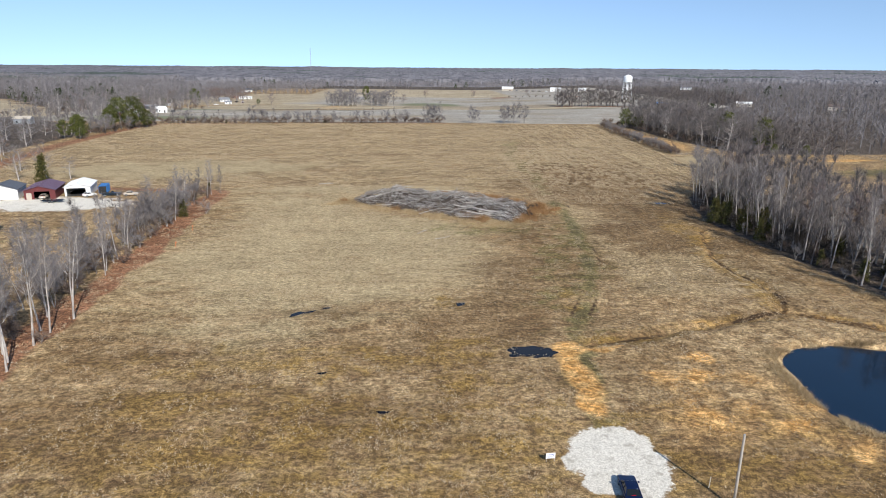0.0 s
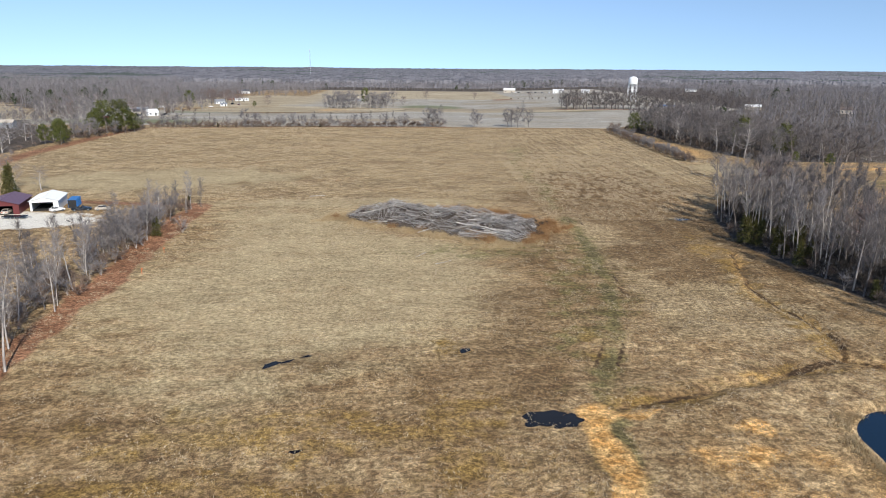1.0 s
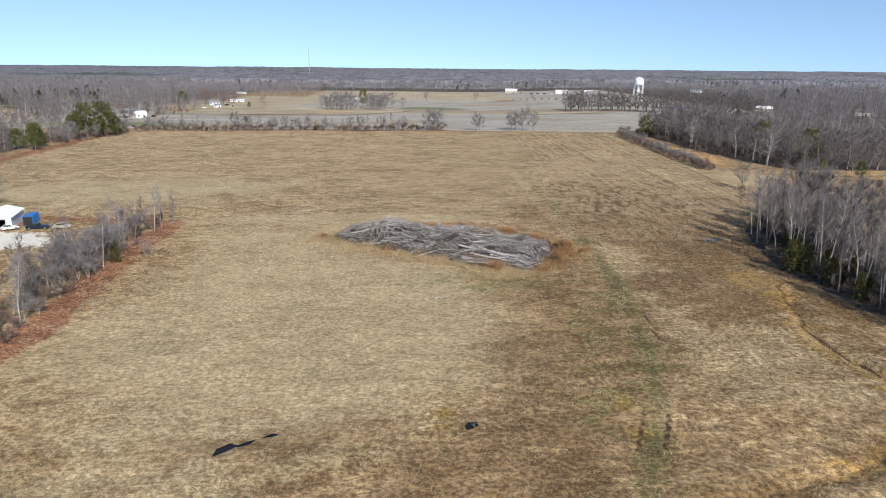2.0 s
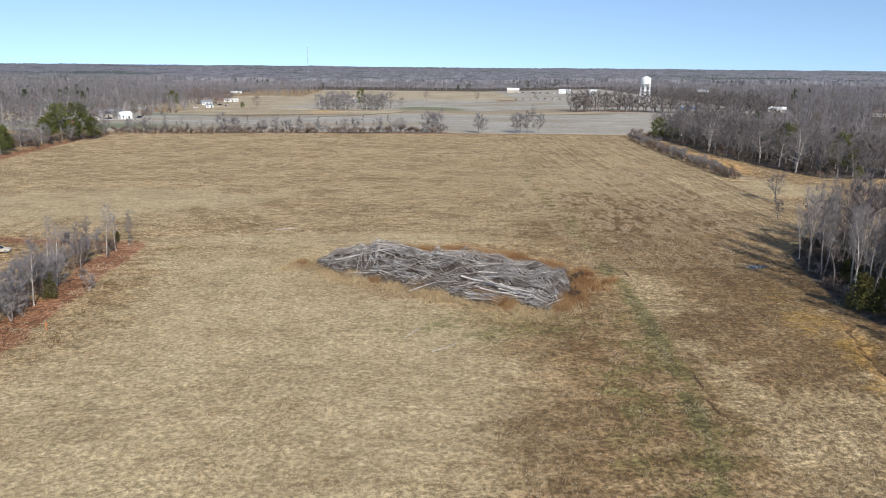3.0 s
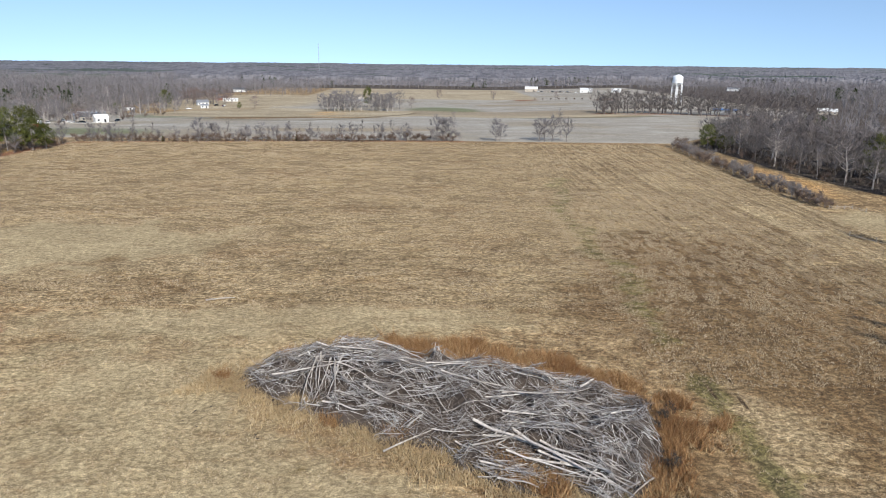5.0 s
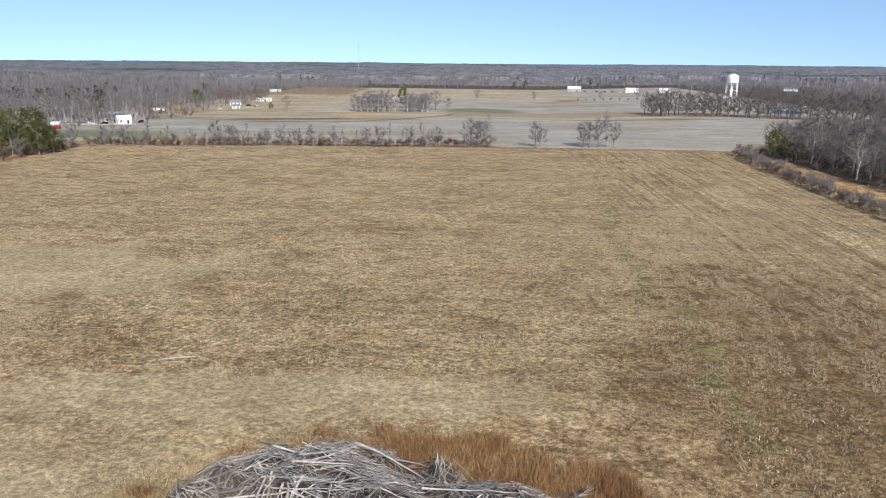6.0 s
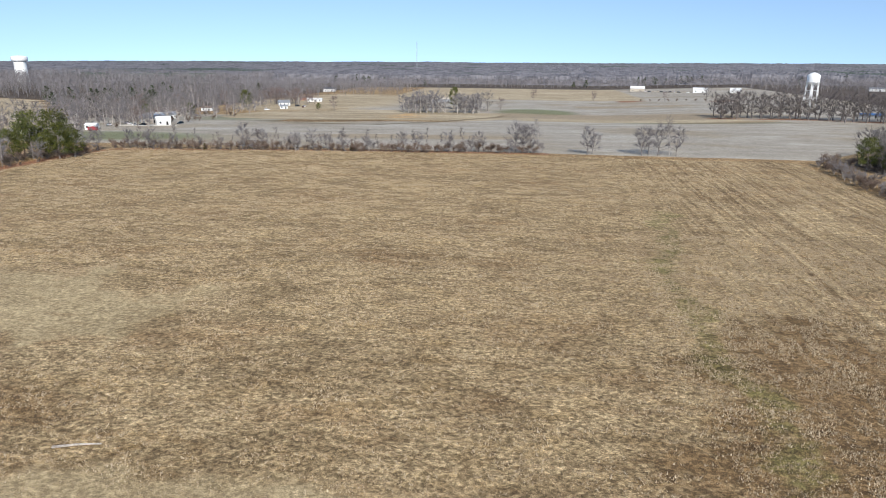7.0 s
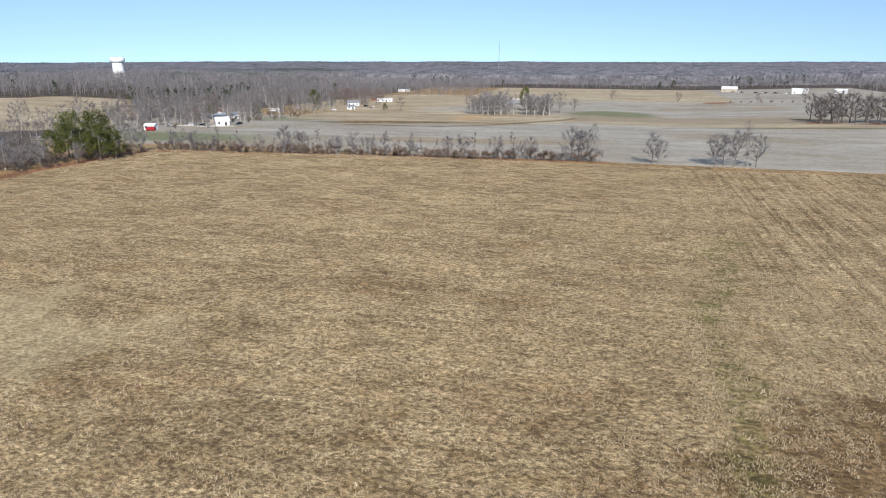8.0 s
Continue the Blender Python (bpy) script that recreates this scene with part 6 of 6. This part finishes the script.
# ---- towers and mast ----
def legged_tower(x, y):
    ob = thing("water_tower", "white elevated water tank on slender steel legs", "water tower", x, y)
    z0 = gz(x, y)
    top = 26.8 - z0
    tank_lo = top - 9.2
    part("tank", lathe([(0.8, tank_lo - 1.4), (3.4, tank_lo - 0.8), (5.0, tank_lo + 0.6), (5.2, tank_lo + 1.2), (5.2, top - 2.4), (4.9, top - 2.2), (2.6, top - 0.7), (0.4, top)], 28), TANK_WHITE, ob, smooth=True)
    part("balcony", lathe([(5.2, tank_lo + 0.9), (6.0, tank_lo + 0.9), (6.0, tank_lo + 1.0), (5.2, tank_lo + 1.0)], 28), TANK_WHITE, ob)
    part("riser", rodded((0, 0, -0.3), (0, 0, tank_lo - 1.2), 0.7, sides=12), TANK_WHITE, ob)
    legs = 6
    foot = [Vector((6.4 * math.cos(i * math.tau / legs), 6.4 * math.sin(i * math.tau / legs), -0.3)) for i in range(legs)]
    head = [Vector((5.1 * math.cos(i * math.tau / legs), 5.1 * math.sin(i * math.tau / legs), tank_lo + 1)) for i in range(legs)]
    for i in range(legs):
        part("leg", rodded(foot[i], head[i], 0.34, sides=8), TANK_WHITE, ob)
        j = (i + 1) % legs
        for f in (0.33, 0.66):
            part("strut", rodded(foot[i].lerp(head[i], f), foot[j].lerp(head[j], f), 0.14, sides=6), TANK_WHITE, ob)
        for f0, f1 in ((0.0, 0.33), (0.33, 0.66), (0.66, 0.95)):
            part("tie_rod", rodded(foot[i].lerp(head[i], f0), foot[j].lerp(head[j], f1), 0.06, sides=4), TANK_WHITE, ob)
    return ob


def pedestal_tower(x, y, top_z):
    ob = thing("water_tower", "white water tower with a wide drum tank on one shaft", "water tower", x, y)
    top = top_z - gz(x, y)
    part("shaft", lathe([(11.4, -0.5), (9.6, 3), (9.2, top - 12), (9.4, top - 10)], 28), TANK_WHITE, ob, smooth=True)
    part("tank", lathe([(9.4, top - 10), (11.4, top - 8.6), (12.2, top - 7.0), (12.2, top - 3.0), (11.0, top - 1.2), (6, top - 0.3), (0.5, top)], 28), TANK_WHITE, ob, smooth=True)
    part("vent", rodded((0, 0, top - 0.2), (0, 0, top + 1.0), 0.5), STEEL, ob)
    return ob


legged_tower(267, 817)
pedestal_tower(-812, 1197, 30.0)
ob = thing("radio_mast", "thin guyed lattice radio mast on the horizon", "radio mast", -283, 1965)
for i in range(3):
    a, b = i * math.tau / 3, (i + 1) * math.tau / 3
    part("mast_leg", rodded((1.0 * math.cos(a), 1.0 * math.sin(a), -1), (0.8 * math.cos(a), 0.8 * math.sin(a), 86), 0.2, sides=5), STEEL, ob)
    bm = bmesh.new()
    for k in range(20):
        rod(bm, (0.95 * math.cos(a), 0.95 * math.sin(a), k * 4.3), (0.95 * math.cos(b), 0.95 * math.sin(b), k * 4.3 + 4.3), 0.07, sides=4)
    part("lattice", bm, STEEL, ob)

# ---- pole, sign, fences, stakes ----
ob = thing("utility_pole", "weathered grey wooden pole standing in dead grass", "pole", 33.8, 56.8)
part("shaft", lathe([(0.15, -0.5), (0.145, 3), (0.12, 8.55), (0.10, 8.6)], 12), POLE_WOOD, ob, smooth=True)
part("cap", rodded((0, 0, 8.6), (0, 0, 8.65), 0.11), STEEL, ob)
part("ground_wire", rodded((0.15, 0, 0), (0.125, 0, 7.5), 0.012, sides=4), STEEL, ob)
ob = thing("marker_post", "short pale wooden post leaning in the grass", "post", 32.6, 60.0)
part("shaft", rodded((0, 0, -0.2), (0.15, 0.1, 1.3), 0.05), BEIGE, ob)
ob = thing("yard_sign", "small white real-estate sign board on two posts", "sign", 16.2, 65.3, None, 4)
part("board", boxed(-0.55, -0.02, 0.45, 0.55, 0.02, 1.15, bevel=0.006), SIGN_WHITE, ob)
for sx in (-0.5, 0.46):
    part("post", boxed(sx, 0.021, -0.3, sx + 0.05, 0.06, 1.2), BEIGE, ob)
for z, wd in ((0.95, 0.38), (0.78, 0.42), (0.62, 0.30)):
    part("lettering_bar", boxed(-wd, -0.026, z - 0.035, wd, -0.0205, z + 0.035), SIGN_BAR, ob)
ORANGE = plain("stake_orange", (0.65, 0.17, 0.05), 0.6)
for x, y in ((-56.5, 155), (-57.5, 171)):
    ob = thing("survey_stake", "thin survey stake with orange ribbon in the grass", "stake", x, y, group="survey stakes")
    part("shaft", boxed(-0.04, -0.04, -0.2, 0.04, 0.04, 1.4), ORANGE, ob)
    part("ribbon", boxed(-0.05, -0.05, 1.15, 0.30, 0.05, 1.33), ORANGE, ob)


def rail_fence(name, label, pts, gap=3.0, rails=3):
    ob = thing(name, label, "fence", *pts[0])
    ox, oy, oz = pts[0][0], pts[0][1], gz(*pts[0])
    posts = []
    for (ax, ay), (bx, by) in zip(pts, pts[1:]):
        n = max(1, int(math.hypot(bx - ax, by - ay) / gap))
        posts += [(ax + (bx - ax) * i / n, ay + (by - ay) * i / n) for i in range(n)]
    posts.append(pts[-1])
    for (x, y) in posts:
        z = gz(x, y) - oz
        part("post", rodded((x - ox, y - oy, z - 0.4), (x - ox, y - oy, z + 1.35), 0.09, sides=6), POLE_WOOD, ob)
    for (ax, ay), (bx, by) in zip(posts, posts[1:]):
        za, zb = gz(ax, ay) - oz, gz(bx, by) - oz
        for k in range(rails):
            h = 0.35 + 0.42 * k
            part("rail", rodded((ax - ox, ay - oy, za + h), (bx - ox, by - oy, zb + h), 0.045, sides=5), POLE_WOOD, ob)
    return ob


rail_fence("rail_fence", "weathered wooden rail fence beside a bare bank", [(223, 332), (224, 312), (226, 292), (232, 278)])
rail_fence("rail_fence", "short wooden fence and gate at the field's corner", [(131, 317), (139, 318), (140, 313)], 2.6, 2)
rail_fence("rail_fence", "line of field posts with rails by the wood", [(118, 286), (127, 268), (134, 256)], 6.0, 1)

# ---- fallen logs in the field ----
for pts, rr in (([(4.5, 171, 0.12), (3.2, 169, 0.2), (2.0, 167, 0.12)], 0.10), ([(-33, 237.6, 0.15), (-30.5, 238.4, 0.2), (-28, 239, 0.12)], 0.16), ([(6.5, 162, 0.15), (9, 163.4, 0.12), (10.5, 165, 0.12)], 0.09)):
    V, F = [], []
    tube(V, F, [Vector((x, y, gz(x, y) + z)) for x, y, z in pts], [rr, rr * 0.85, rr * 0.6], 7)
    F += [tuple(range(6, -1, -1)), tuple(range(14, 21))]
    tagged(new("fallen_log", mesh_of("fallen_log", V, F, LOG, True)), "bleached fallen log lying in short dead grass", "log", group="fallen logs")
